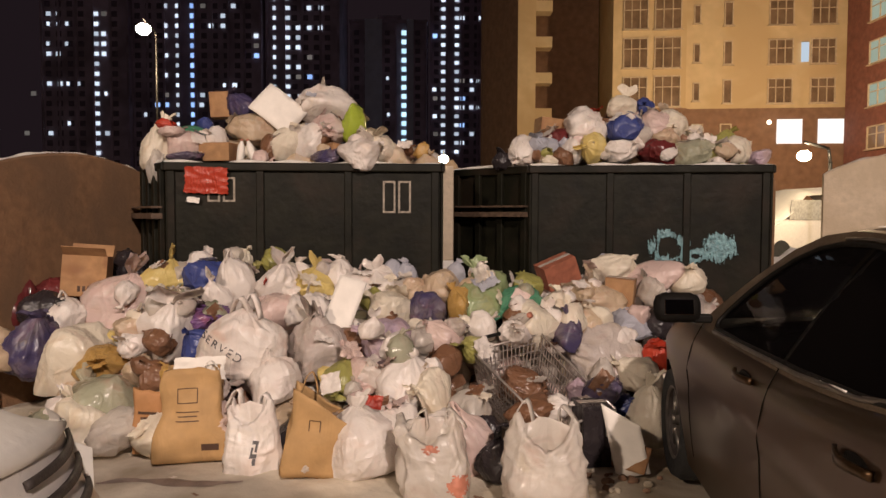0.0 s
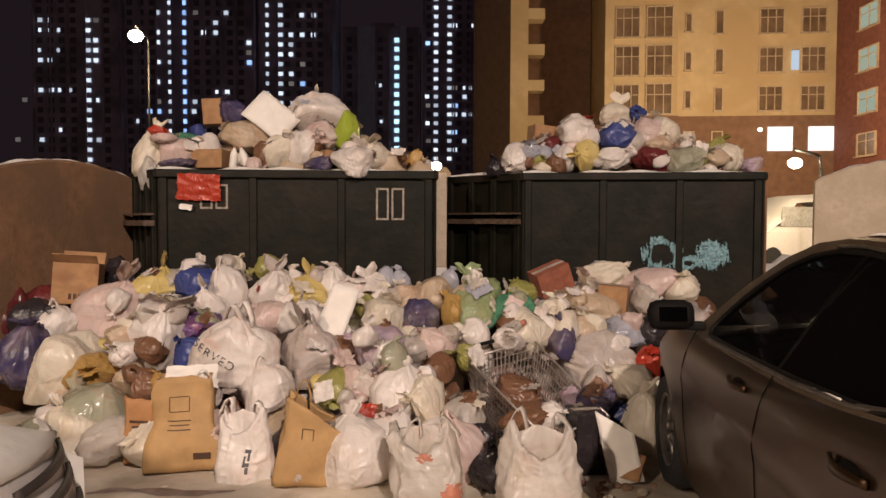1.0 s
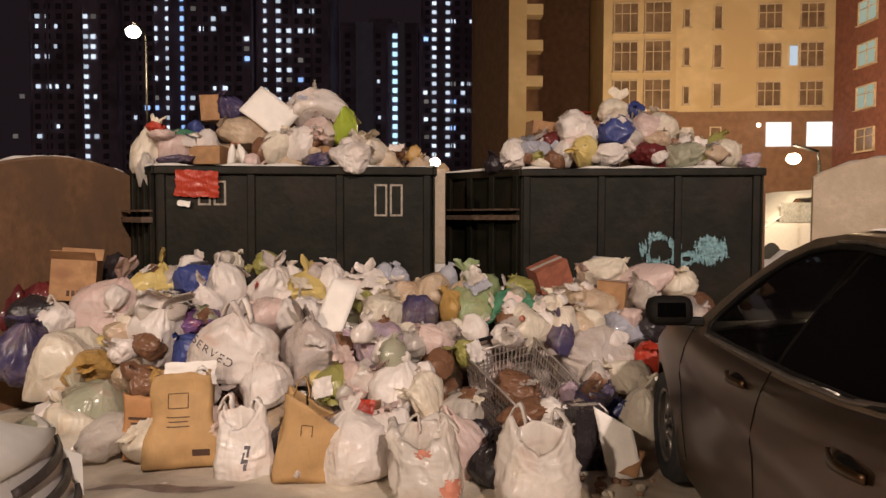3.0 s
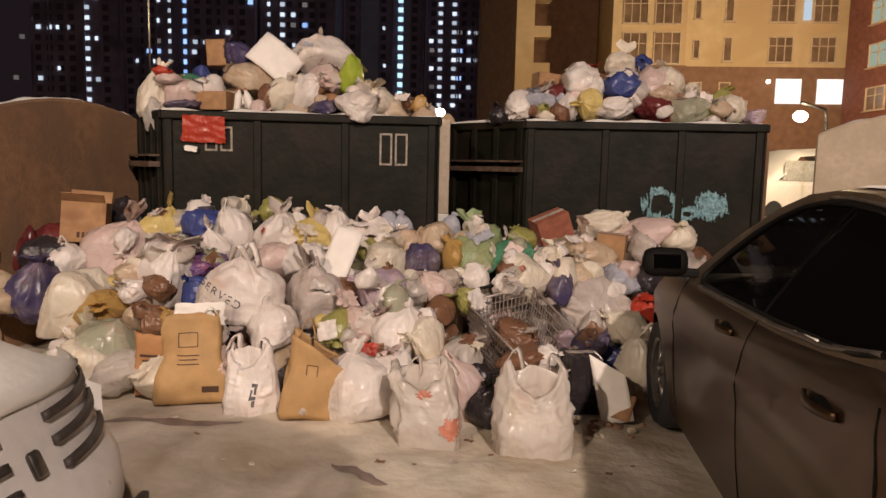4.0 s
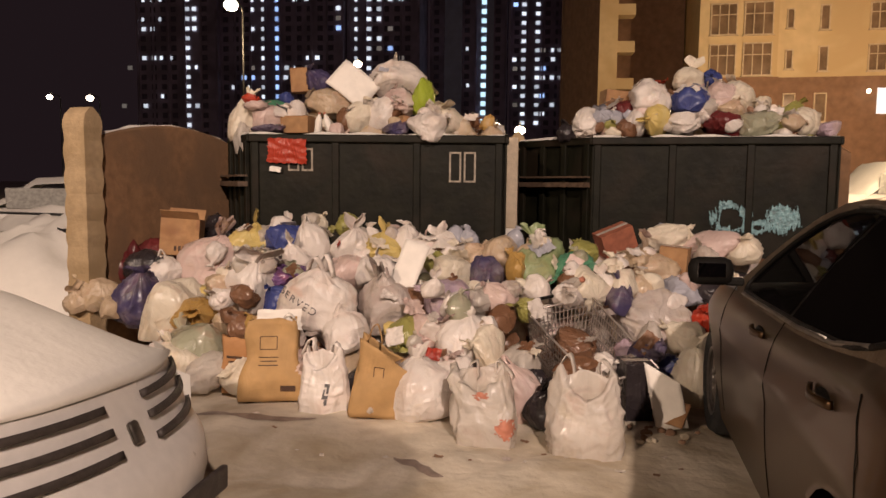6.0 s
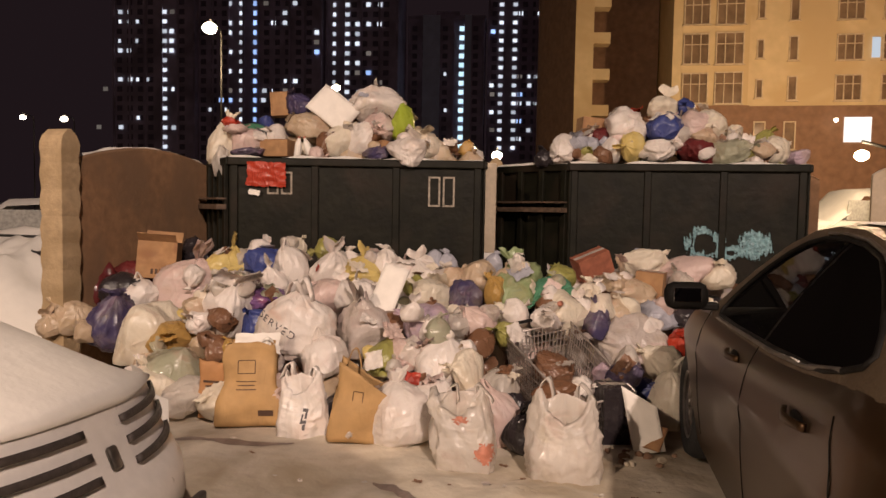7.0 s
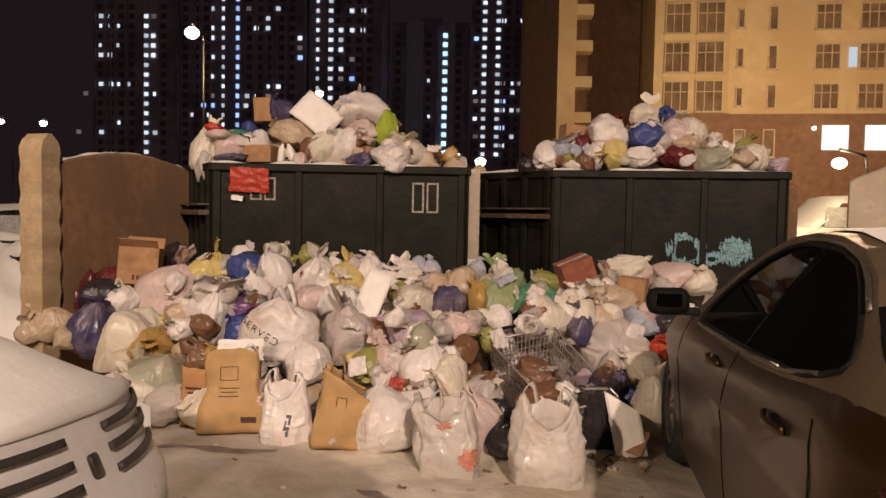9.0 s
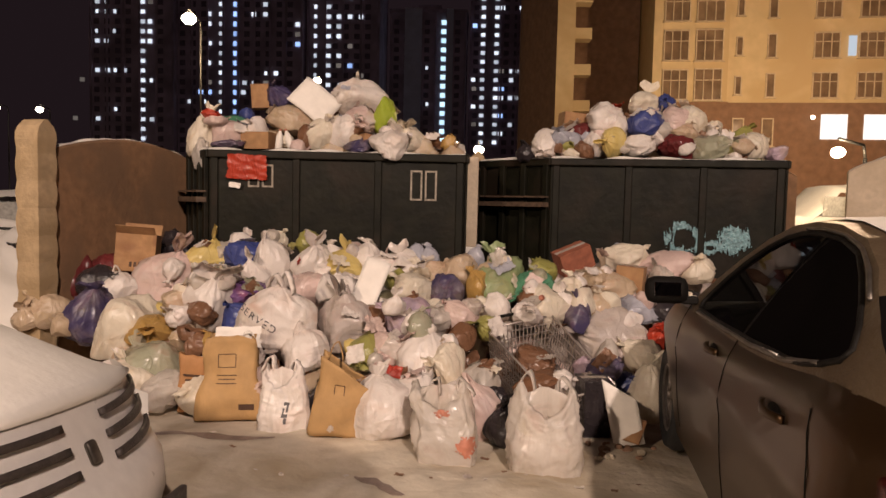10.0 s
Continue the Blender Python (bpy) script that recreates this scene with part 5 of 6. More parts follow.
        ribbon(verts, faces, [(sx * (side_x(1.98 - 0.1 * k, 0.98 + 0.37 * k) - 0.016), 1.98 - 0.1 * k, 0.98 + 0.37 * k) for k in np.linspace(0, 1, 6)], (0, 1, 0), 0.09, 0.012)
        mesh_object("door_pillar", verts, faces, BLACK_TRIM, root)
    # roof skin, windscreen and rear screen between the two sides
    def skin(nm, span, mat, crown, label=""):
        line = [p for p in fine(roof, False, 0.05) if span[0] <= p[0] <= span[1]]
        verts, n = [], 14
        for y, z in line:
            for i in range(n + 1):
                a = 2 * i / n - 1
                verts.append((a * side_x(y, z), y, z + crown * (1 - a ** 4)))
        mesh_object(nm, verts, grid_faces(n + 1, len(line) - 1, False), mat, root, label=label)
    skin("roof", (1.1, 2.44), FROSTED_LIT_PAINT, 0.02, "frosted car roof")
    skin("rear_screen", (0.66, 1.12), TINTED, 0.03)
    skin("windscreen", (2.40, 3.06), TINTED, 0.02)
    # frost and thin snow on the roof
    line = [p for p in fine(roof, False, 0.05) if 1.0 <= p[0] <= 2.3]
    verts, n = [], 20
    for y, z in line:
        for i in range(n + 1):
            a = (2 * i / n - 1) * 0.86
            verts.append((a * side_x(y, z), y, z + 0.02 * (1 - a ** 4) + 0.004 + 0.018 * (1 - abs(a)) * (0.7 + noise.noise(Vector((a * 4, y * 4, 2))))))
    mesh_object("roof_snow", verts, grid_faces(n + 1, len(line) - 1, False), FRESH_SNOW, root, label="thin snow on the roof")
    # door gaps and handles
    for sx in (-1, 1):
        for y0, lean in ((3.02, 0.0), (1.96, 0.0), (1.02, -0.2)):
            verts, faces = [], []
            pts = [(sx * (side_x(y0 + lean * (1 - k), 0.3 + 0.66 * k) + 0.0015), y0 + lean * (1 - k), 0.3 + 0.66 * k) for k in np.linspace(0, 1, 12)]
            ribbon(verts, faces, pts, (0, 1, 0), 0.004, 0.003)
            mesh_object("door_gap", verts, faces, BLACK_TRIM, root)
        for y0 in (1.28, 2.2):
            hz = 0.872
            recess = bmesh.new()
            bmesh.ops.create_uvsphere(recess, u_segments=16, v_segments=8, radius=1.0)
            bmesh.ops.transform(recess, matrix=Matrix.Translation((sx * (side_x(y0, hz) - 0.004), y0, hz)) @ Matrix.Diagonal((0.010, 0.075, 0.028, 1)), verts=recess.verts)
            part("handle_recess", recess, BLACK_TRIM, root, smooth=True)
            verts, faces = [], []
            pts = [(sx * (side_x(y0, hz) + 0.006 + 0.028 * math.sin(math.pi * k)), y0 - 0.10 + 0.2 * k, hz + 0.008) for k in np.linspace(0, 1, 9)]
            ribbon(verts, faces, pts, (0, 0, 1), 0.024, 0.012)
            mesh_object("door_handle", verts, faces, CAR_PAINT, root)
    # snow caught on the belt moulding and bonnet edge
    for k in range(5):
        y0 = 1.45 + 0.17 * k
        sv, sf = tube([(-(side_x(y, max(1.0, car_shoulder(y))) + 0.008), y, float(np.interp(y, (1.12, 1.4, 1.8, 2.4), (1.055, 1.012, 0.984, 0.966)))) for y in np.linspace(y0, y0 + 0.12, 5)], 0.0035 + 0.002 * (k % 2), 6)
        mesh_object("belt_snow", sv, sf, FRESH_SNOW, root, label="snow caught under the window")
    # mirrors
    for sx in (-1, 1):
        bm = bmesh.new()
        box(bm, (0.22, 0.11, 0.14), bevel=0.048)
        bmesh.ops.transform(bm, matrix=Matrix.Translation((sx * 0.945, 2.93, 1.035)) @ Matrix.Rotation(radians(-8 * sx), 4, "Z") @ Matrix.Rotation(radians(-9), 4, "X"), verts=bm.verts)
        mir = part("wing_mirror", bm, BLACK_TRIM, root, "black wing mirror", True)
        box_part("mirror_arm", (0.09, 0.05, 0.04), (sx * 0.83, 2.94, 0.985), BLACK_TRIM, root, 0.01)
        bm = bmesh.new()
        box(bm, (0.135, 0.004, 0.07), bevel=0.0015)
        bmesh.ops.transform(bm, matrix=Matrix.Translation((sx * 0.945, 2.877, 1.044)) @ Matrix.Rotation(radians(-8 * sx), 4, "Z") @ Matrix.Rotation(radians(-9), 4, "X"), verts=bm.verts)
        part("mirror_glass", bm, MIRROR, root)
    # lights
    for sx in (-1, 1):
        bm = bmesh.new()
        box(bm, (0.05, 0.22, 0.15), bevel=0.02)
        bmesh.ops.transform(bm, matrix=Matrix.Translation((sx * (side_x(0.70, 0.84) - 0.004), 0.70, 0.83)) @ Matrix.Rotation(radians(14 * sx), 4, "Z"), verts=bm.verts)
        part("tail_light", bm, TAIL_LIGHT, root, "dark red tail light", True)
    # wheels
    for wy in wheels:
        for sx in (-1, 1):
            wheel = new("wheel")
            wheel.parent, wheel.location = root, (sx * (car_width(wy) - 0.115), wy, 0.31)
            verts, nu = [], 40
            prof = [(0.20, -0.09), (0.285, -0.10), (0.31, -0.06), (0.312, 0.0), (0.31, 0.06), (0.285, 0.10), (0.20, 0.09)]
            for r, x in prof:
                verts += [(sx * x, r * math.cos(2 * math.pi * i / nu), r * math.sin(2 * math.pi * i / nu)) for i in range(nu)]
            mesh_object("tyre", verts, grid_faces(nu, len(prof) - 1), RUBBER, wheel)
            verts = []
            for r, x in ((0.205, 0.085), (0.19, 0.075), (0.185, 0.03), (0.06, 0.045), (0.02, 0.05)):
                verts += [(sx * x, r * math.cos(2 * math.pi * i / nu), r * math.sin(2 * math.pi * i / nu)) for i in range(nu)]
            mesh_object("hub", verts, grid_faces(nu, 4), SLOT, wheel)
            for k in range(7):
                a = 2 * math.pi * k / 7
                verts, faces = [], []
                ribbon(verts, faces, [(sx * (0.07 - 0.02 * s), (0.05 + 0.15 * s) * math.cos(a), (0.05 + 0.15 * s) * math.sin(a)) for s in (0, 0.5, 1)], (0, -math.sin(a), math.cos(a)), 0.045, 0.02)
                mesh_object("spoke", verts, faces, ALLOY, wheel)
            verts = []
            for r, x in ((0.185, 0.08), (0.195, 0.092), (0.208, 0.088)):
                verts += [(sx * x, r * math.cos(2 * math.pi * i / nu), r * math.sin(2 * math.pi * i / nu)) for i in range(nu)]
            mesh_object("rim", verts, grid_faces(nu, 2), ALLOY, wheel)
    # floor pan, dashboard and seats inside
    bm = bmesh.new()
    box(bm, (1.5, 3.5, 0.06), (0, 2.4, 0.28))
    part("floor_pan", bm, BLACK_TRIM, root)
    bm = bmesh.new()
    box(bm, (1.42, 0.45, 0.22), (0, 2.95, 0.82), bevel=0.06)
    part("dashboard", bm, SEAT, root, smooth=True)
    for sx in (-1, 1):
        for nm, size, at, t in (("seat_back", (0.48, 0.14, 0.62), (sx * 0.36, 1.92, 0.84), (12, 0, 0)), ("seat_cushion", (0.48, 0.5, 0.16), (sx * 0.36, 2.2, 0.48), (0, 0, 0)), ("head_rest", (0.26, 0.10, 0.17), (sx * 0.36, 1.82, 1.22), (8, 0, 0))):
            bm = bmesh.new()
            box(bm, size, at, t, 0.05)
            part(nm, bm, SEAT, root, smooth=True)
    bm = bmesh.new()
    box(bm, (1.3, 0.16, 0.6), (0, 1.0, 0.82), (18, 0, 0), 0.06)
    part("rear_seat_back", bm, SEAT, root, smooth=True)
    return root


parked_car()


# snow-covered car, its nose pointing right
def snowy_car():
    root = thing("snow_covered_car", (-0.88, 1.72, 0.0), "white car buried under smooth snow with three dark grille slots", "car", turn=(-3, 0, 0))
    half = 0.86

    def back(yy):
        return 0.34 * (abs(yy) / half) ** 2.4

    shell = [(0.10, 0.20), (0.03, 0.28), (0.0, 0.40), (0.015, 0.50), (0.05, 0.555), (0.075, 0.575), (0.12, 0.66), (0.16, 0.755), (0.175, 0.795)]
    snow = [(0.165, 0.795), (0.155, 0.82), (0.19, 0.855), (0.30, 0.90), (0.48, 0.97), (0.75, 1.06), (1.05, 1.14), (1.32, 1.21), (1.55, 1.30), (1.85, 1.38), (2.2, 1.48), (2.8, 1.52), (3.6, 1.5), (4.0, 1.3), (4.25, 0.95), (4.3, 0.3)]

    def surface(s, z, a, crown):
        yy = a * half
        # sides drop away towards the wings
        fall = crown * abs(a) ** 3
        return (-s - back(yy) * (1.0 if s < 1 else max(0, 1.6 - 0.6 * s)), yy, z - fall)

    n = 40
    for nm, prof, mat, crown, lab in (("front_shell", shell, WHITE_PAINT, 0.0, "white painted nose"), ("snow_cover", snow, FRESH_SNOW, 0.32, "smooth thick snow cover")):
        verts = []
        for s, z in prof:
            for i in range(n + 1):
                a = 2 * i / n - 1
                k = 0.012 * noise.noise(Vector((s * 2.2, a * 3, z * 2))) if mat is FRESH_SNOW else 0
                c = crown * min(1, max(0, (z - 0.8) / 0.12)) if crown else 0
                x, y, zz = surface(s, z, a, c)
                verts.append((x, y, zz + k))
        mesh_object(nm, verts, grid_faces(n + 1, len(prof) - 1, False), mat, root, label=lab)
    # flanks
    for sy in (-1, 1):
        verts, top = [], []
        xs = np.linspace(0.34, 4.25, 30)
        for s in xs:
            zt = float(np.interp(s - 0.3, [p[0] for p in snow], [p[1] for p in snow])) - 0.15
            for j in range(7):
                verts.append((-s, sy * half * (1 + 0.02 * math.sin(math.pi * j / 6)), 0.2 + (zt - 0.2) * j / 6))
        f = grid_faces(7, len(xs) - 1, False)
        mesh_object("flank", verts, f if sy < 0 else [tuple(reversed(q)) for q in f], FRESH_SNOW if sy > 0 else WHITE_PAINT, root)
    # grille slots, three on each side of the badge
    for sy in (-1, 1):
        for k, (z, s) in enumerate(((0.615, 0.095), (0.682, 0.128), (0.749, 0.157))):
            verts, faces = [], []
            a0, a1 = 0.13, 0.80 - 0.06 * (2 - k)
            pts = []
            for t in np.linspace(a0, a1, 16):
                x, y, zz = surface(s - 0.014, z, sy * t, 0)
                pts.append((x, y, zz))
            ribbon(verts, faces, pts, (-0.35, 0, 0.94), 0.025, 0.016)
            mesh_object("grille_slot", verts, faces, SLOT, root, label="dark grille slot")
    bm = bmesh.new()
    box(bm, (0.02, 0.055, 0.08), (-0.105, 0.0, 0.65), (0, -24, 0), 0.012)
    part("badge", bm, DULL_TRIM, root, "dull badge plate", True)
    bm = bmesh.new()
    box(bm, (0.03, 0.9, 0.09), (0.0, 0, 0.36), (0, 0, 0), 0.01)
    part("lower_intake", bm, SLOT, root)
    for s in (0.75, 3.3):
        for sy in (-1, 1):
            wheel = new("wheel")
            wheel.parent, wheel.location = root, (-s, sy * 0.74, 0.31)
            verts, nu = [], 28
            prof = [(0.02, 0.08), (0.2, 0.09), (0.285, 0.09), (0.31, 0.05), (0.31, -0.05), (0.285, -0.09), (0.02, -0.09)]
            for r, y in prof:
                verts += [(r * math.cos(2 * math.pi * i / nu), sy * y, r * math.sin(2 * math.pi * i / nu)) for i in range(nu)]
            mesh_object("tyre", verts, grid_faces(nu, len(prof) - 1), RUBBER, wheel)
    return root


snowy_car()


# a snowed-in car and snow banks in the distance
def far_snowy_car(at, turn, label, tall=1.0):
    root = thing("snow_covered_car", at, label, "car", turn=(0, 0, turn))
    prof = [(-2.1, 0.55), (-2.05, 0.85), (-1.4, 1.0), (-1.0, 1.2), (-0.6, 1.5), (0.6, 1.58), (1.2, 1.3), (1.5, 1.1), (2.0, 1.0), (2.15, 0.6)]
    verts, n = [], 14
    for x, z in prof:
        for i in range(n + 1):
            a = 2 * i / n - 1
            verts.append((x, a * (0.85 - 0.18 * max(0, z - 1.05)), z - 0.12 * abs(a) ** 4 + 0.03 * noise.noise(Vector((x, a * 2, at[0])))))
    mesh_object("snow_cover", verts, grid_faces(n + 1, len(prof) - 1, False), FRESH_SNOW, root, label="thick snow on roof and bonnet")
    bm = bmesh.new()
    box(bm, (4.2, 1.66, 0.75), (0, 0, 0.6), (0, 0, 0), 0.12)
    part("body", bm, WHITE_PAINT, root, smooth=True)
    for sy in (-1, 1):
        bm = bmesh.new()
        box(bm, (2.0, 0.04, 0.36), (-0.05, sy * 0.80, 1.14), (sy * -12, 0, 0), 0.015)
        part("side_window", bm, FROSTED_GLASS, root)
        for x in (-1.3, 1.3):
            bm = bmesh.new()
            bmesh.ops.create_cone(bm, cap_ends=True, segments=20, radius1=0.31, radius2=0.31, depth=0.2)
            bmesh.ops.transform(bm, matrix=Matrix.Translation((x, sy * 0.74, 0.3)) @ Matrix.Rotation(radians(90), 4, "X"), verts=bm.verts)
            part("wheel", bm, RUBBER, root)
    root.scale = (1, 1, tall)
    return root


far_snowy_car((9.4, 18.6, 0.0), 12, "tall parked van under deep snow behind the fence", 1.4)
far_snowy_car((-8.2, 12.4, 0.0), 30, "parked car with a snow-covered roof beyond the fence")


def snow_bank(at, size, seed, label):
    verts, nu, nv = [], 40, 14
    for j in range(nv + 1):
        r = j / nv
        for i in range(nu):
            t = 2 * math.pi * i / nu
            p = Vector((math.cos(t) * r * 2, math.sin(t) * r * 2, seed))
            h = (1 - r * r) ** 0.8 * (1 + 0.35 * noise.noise(p) + 0.15 * noise.noise(p * 3))
            verts.append((math.cos(t) * r * size[0], math.sin(t) * r * size[1], h * size[2] - 0.05))
    ob = mesh_object("snow_bank", verts, grid_faces(nu, nv), FRESH_SNOW, label=label)
    ob.location = at
    tagged(ob, label, "snow", kind="structure")


snow_bank((-5.6, 7.6, 0), (1.9, 1.3, 0.95), 3, "heaped white snow bank beside the fence")
snow_bank((-6.5, 10.2, 0), (3.0, 1.2, 1.05), 5, "long snow bank beyond the fence")
snow_bank((5.2, 9.8, 0), (1.8, 1.0, 0.9), 9, "snow bank behind the concrete fence")
snow_bank((0.35, 8.0, 0), (0.5, 0.3, 0.85), 11, "small snow heap in the gap between containers")
rail = thing("rail", (-5.0, 8.4, 0), "dark metal rail along the snow bank", "rail")
rv, rf = [], []
path_rod(rv, rf, [(-2.4, 0.2, 1.02), (0.0, 0.0, 1.0), (1.3, -0.2, 0.99)], 0.018, 6)
mesh_object("bar", rv, rf, POLE, rail)
for px in (-2.2, -0.6, 1.0):
    rv, rf = [], []
    rod(rv, rf, (px, 0, 0), (px, 0, 1.0), 0.02)
    mesh_object("post", rv, rf, POLE, rail)


# paper carrier bags
def paper_bag(x, y, w, d, h, turn, mat, label, seed, mouth=0.92, lean=(0, 0), waist=0.0, z=0.0, slant=0.0):
    root = thing("paper_bag", (x, y, z), label, "paper bag", "paper carrier bags", turn=(lean[0], lean[1], turn))
    n, m = 10, 14
    verts = []
    for j in range(m + 1):
        v = j / m
        k = (1 - (1 - mouth) * v) * (1 - waist * math.sin(math.pi * v) ** 2) + (1.1 * waist * math.sin(math.pi * min(1, v / 0.5)) if v < 0.5 else 0)
        per = []
        for s in range(4):
            (ax, ay), (bx, by) = (((-1, -1), (1, -1)), ((1, -1), (1, 1)), ((1, 1), (-1, 1)), ((-1, 1), (-1, -1)))[s]
            for i in range(n):
                t = i / n
                px, py = ax + (bx - ax) * t, ay + (by - ay) * t
                if s in (1, 3):
                    px *= 1 - 0.22 * v * math.sin(math.pi * t)
                else:
                    py *= 1 + 0.18 * math.sin(math.pi * t) * math.sin(math.pi * v)
                q = Vector((px * 1.4, py * 1.4, v * 3 + seed))
                per.append((px * w / 2 * k + 0.03 * noise.noise(q), py * d / 2 * k + 0.03 * noise.noise(q + Vector((5, 0, 0))), v * h * (1 - slant * v * (px + 1) / 2) + 0.02 * v * noise.noise(q * 1.3)))
        verts += per
    ob = mesh_object("paper_wall", verts, grid_faces(4 * n, m) + [tuple(reversed(range(4 * n)))], mat, root)
    ob.modifiers.new("thickness", "SOLIDIFY").thickness = 0.003
    return root


def wrapped_bar(name, root, target, x, z, w, h, mat, y=-0.5, label="", ragged=False):
    """A printed mark laid onto the surface of target, seen along +y."""
    nx, nz = max(2, int(w / 0.007)), max(2, int(h / 0.007))
    verts = [(x - w / 2 + w * i / nx, y, z - h / 2 + h * j / nz) for j in range(nz + 1) for i in range(nx + 1)]
    faces = grid_faces(nx + 1, nz, False)
    if ragged:
        faces = [q for q in faces if math.hypot((verts[q[0]][0] - x) / w, (verts[q[0]][2] - z) / h) * 2 + 0.35 * noise.noise(Vector(verts[q[0]]) * 22) + 0.5 * noise.noise(Vector(verts[q[0]]) * 90) < 0.9]
    ob = mesh_object(name, verts, faces, mat, root, label=label)
    sw = ob.modifiers.new("lay_on", "SHRINKWRAP")
    sw.target, sw.wrap_method, sw.offset, sw.wrap_mode = target, "PROJECT", 0.003, "ABOVE_SURFACE"
    sw.use_project_y, sw.use_positive_direction, sw.use_negative_direction = True, True, True
    sw.use_project_x = sw.use_project_z = False
    return ob


def paper_print(root, w, h):
    wall = root.children[0]
    for sx in (-1, 1):
        wrapped_bar("print", root, wall, -0.02 + sx * 0.055, h * 0.74, 0.005, 0.085, INK)
    for sz in (-1, 1):
        wrapped_bar("print", root, wall, -0.02, h * 0.74 + sz * 0.042, 0.11, 0.005, INK)
    for k in range(3):
        wrapped_bar("print", root, wall, -0.02, h * 0.56 - 0.026 * k, 0.13 - 0.02 * (k % 2), 0.006, INK)
    wrapped_bar("print", root, wall, w * 0.26, h * 0.17, 0.10, 0.04, INK)


pb = paper_bag(-1.43, 4.26, 0.46, 0.26, 0.54, 12, PAPER, "large brown kraft paper carrier bag standing on snow", 2, 0.72, (-3, 0), 0.14)
paper_print(pb, 0.42, 0.52)
v, f = loop_handle(0.10, 0.50, 0.10, 0.07, 0, 0.012)
mesh_object("handle", v, f, WHITE_CARD, pb)
torn_sheet("paper_lining", 0.30, 0.14, WHITE_CARD, pb, (0.03, 0.06, 0.52), (-8, 0, 0), "white paper sticking out of the bag", 0.1, 0.02, 6, 8)
pb = paper_bag(-1.73, 4.40, 0.22, 0.20, 0.40, 8, PAPER_RED, "narrow reddish paper bag stuffed with wrappers", 5, 1.0, (2, 4), 0.05)
wall = pb.children[0]
for k in range(4):
    wrapped_bar("print", pb, wall, -0.01, 0.26 - 0.035 * k, 0.13 - 0.03 * (k % 2), 0.018, INK)
wrapped_bar("print", pb, wall, 0.0, 0.07, 0.10, 0.05, INK)
pb = paper_bag(-0.63, 4.03, 0.43, 0.20, 0.50, 10, PAPER, "brown paper carrier bag sagging to one side", 9, 0.85, (6, 6), 0.02, slant=0.42)
wall = pb.children[0]
for k in range(2):
    wrapped_bar("print", pb, wall, -0.085 + 0.06 * k, 0.30, 0.005, 0.06, INK)
wrapped_bar("print", pb, wall, -0.055, 0.33, 0.06, 0.005, INK)
v, f = loop_handle(-0.10, 0.46, 0.09, 0.12, 0, 0.014)
mesh_object("handle", v, f, PAPER, pb)
rubbish_bag("brown", -1.70, 4.42, 0.36, 0.24, 0.20, "film", 301, (5, 5))
rubbish_bag("ochre", -1.62, 4.36, 0.44, 0.12, 0.10, "film", 302)

# standing carrier bags in front
b = rubbish_bag("white", -1.04, 4.10, -0.035, 0.37, 0.40, "upright", 41, (0, 0), -14, 0.7, "full white carrier bag with dark print standing on snow")
for k, (bx, bz, bw, bh) in enumerate(((0.070, 0.20, 0.035, 0.02), (0.078, 0.17, 0.014, 0.04), (0.068, 0.13, 0.035, 0.02), (0.076, 0.10, 0.016, 0.035), (0.056, 0.15, 0.010, 0.05))):
    wrapped_bar("print", b, b.children[0], bx, bz, bw, bh, GREY_INK)
b = rubbish_bag("clear", 0.05, 3.72, -0.045, 0.38, 0.41, "upright", 52, (0, 0), 6, 0.8, "bulging white carrier bag with a faded red print")
wrapped_bar("print", b, b.children[0], 0.09, 0.12, 0.12, 0.12, RED_INK, ragged=True)
wrapped_bar("print", b, b.children[0], -0.05, 0.29, 0.10, 0.04, RED_INK, ragged=True)
rubbish_bag("clear", 0.60, 3.60, -0.045, 0.43, 0.46, "upright", 57, (0, 0), -8, 0.75, "large translucent carrier bag with long handles standing on snow")
rubbish_bag("white", 0.61, 3.66, -0.03, 0.34, 0.36, "upright", 58, (0, 3), 4, 0.7, "white carrier bag standing inside a clear one")
b = rubbish_bag("white", -1.27, 4.72, 0.38, 0.60, 0.47, "looped", 63, (0, 8), -6, 0.7, "big white carrier bag with dark lettering on the heap")
text = bpy.data.curves.new("lettering", "FONT")
text.body, text.size, text.align_x, text.space_character = "SERVED", 0.075, "CENTER", 1.3
letter_ob = bpy.data.objects.new("lettering", text)
scene.collection.objects.link(letter_ob)
bpy.context.view_layer.update()
flat = bpy.data.meshes.new_from_object(letter_ob)
bpy.data.objects.remove(letter_ob)
flat.transform(Matrix.Translation((-0.10, -0.6, 0.20)) @ Matrix.Rotation(radians(24), 4, "Y") @ Matrix.Rotation(radians(90), 4, "X"))
flat.materials.clear()
flat.materials.append(GREY_INK)
letters = new("lettering", flat)
letters.parent = b
sw = letters.modifiers.new("lay_on", "SHRINKWRAP")
sw.target, sw.wrap_method, sw.offset, sw.wrap_mode = b.children[0], "PROJECT", 0.005, "ABOVE_SURFACE"
sw.use_project_y, sw.use_project_x, sw.use_project_z = True, False, False
sw.use_positive_direction, sw.use_negative_direction = True, True

# boards and boxes
board("white_board", 0.20, 0.38, -0.62, 4.98, 0.84, (-22, 16, -8), WHITE_CARD, "white board leaning on the heap of bags", "board", 0.014, 2)
board("white_board", 0.46, 0.34, -1.55, 7.05, 2.48, (-20, 38, 6), WHITE_CARD, "white foam board sticking up from the container", "board", 0.02, 3)
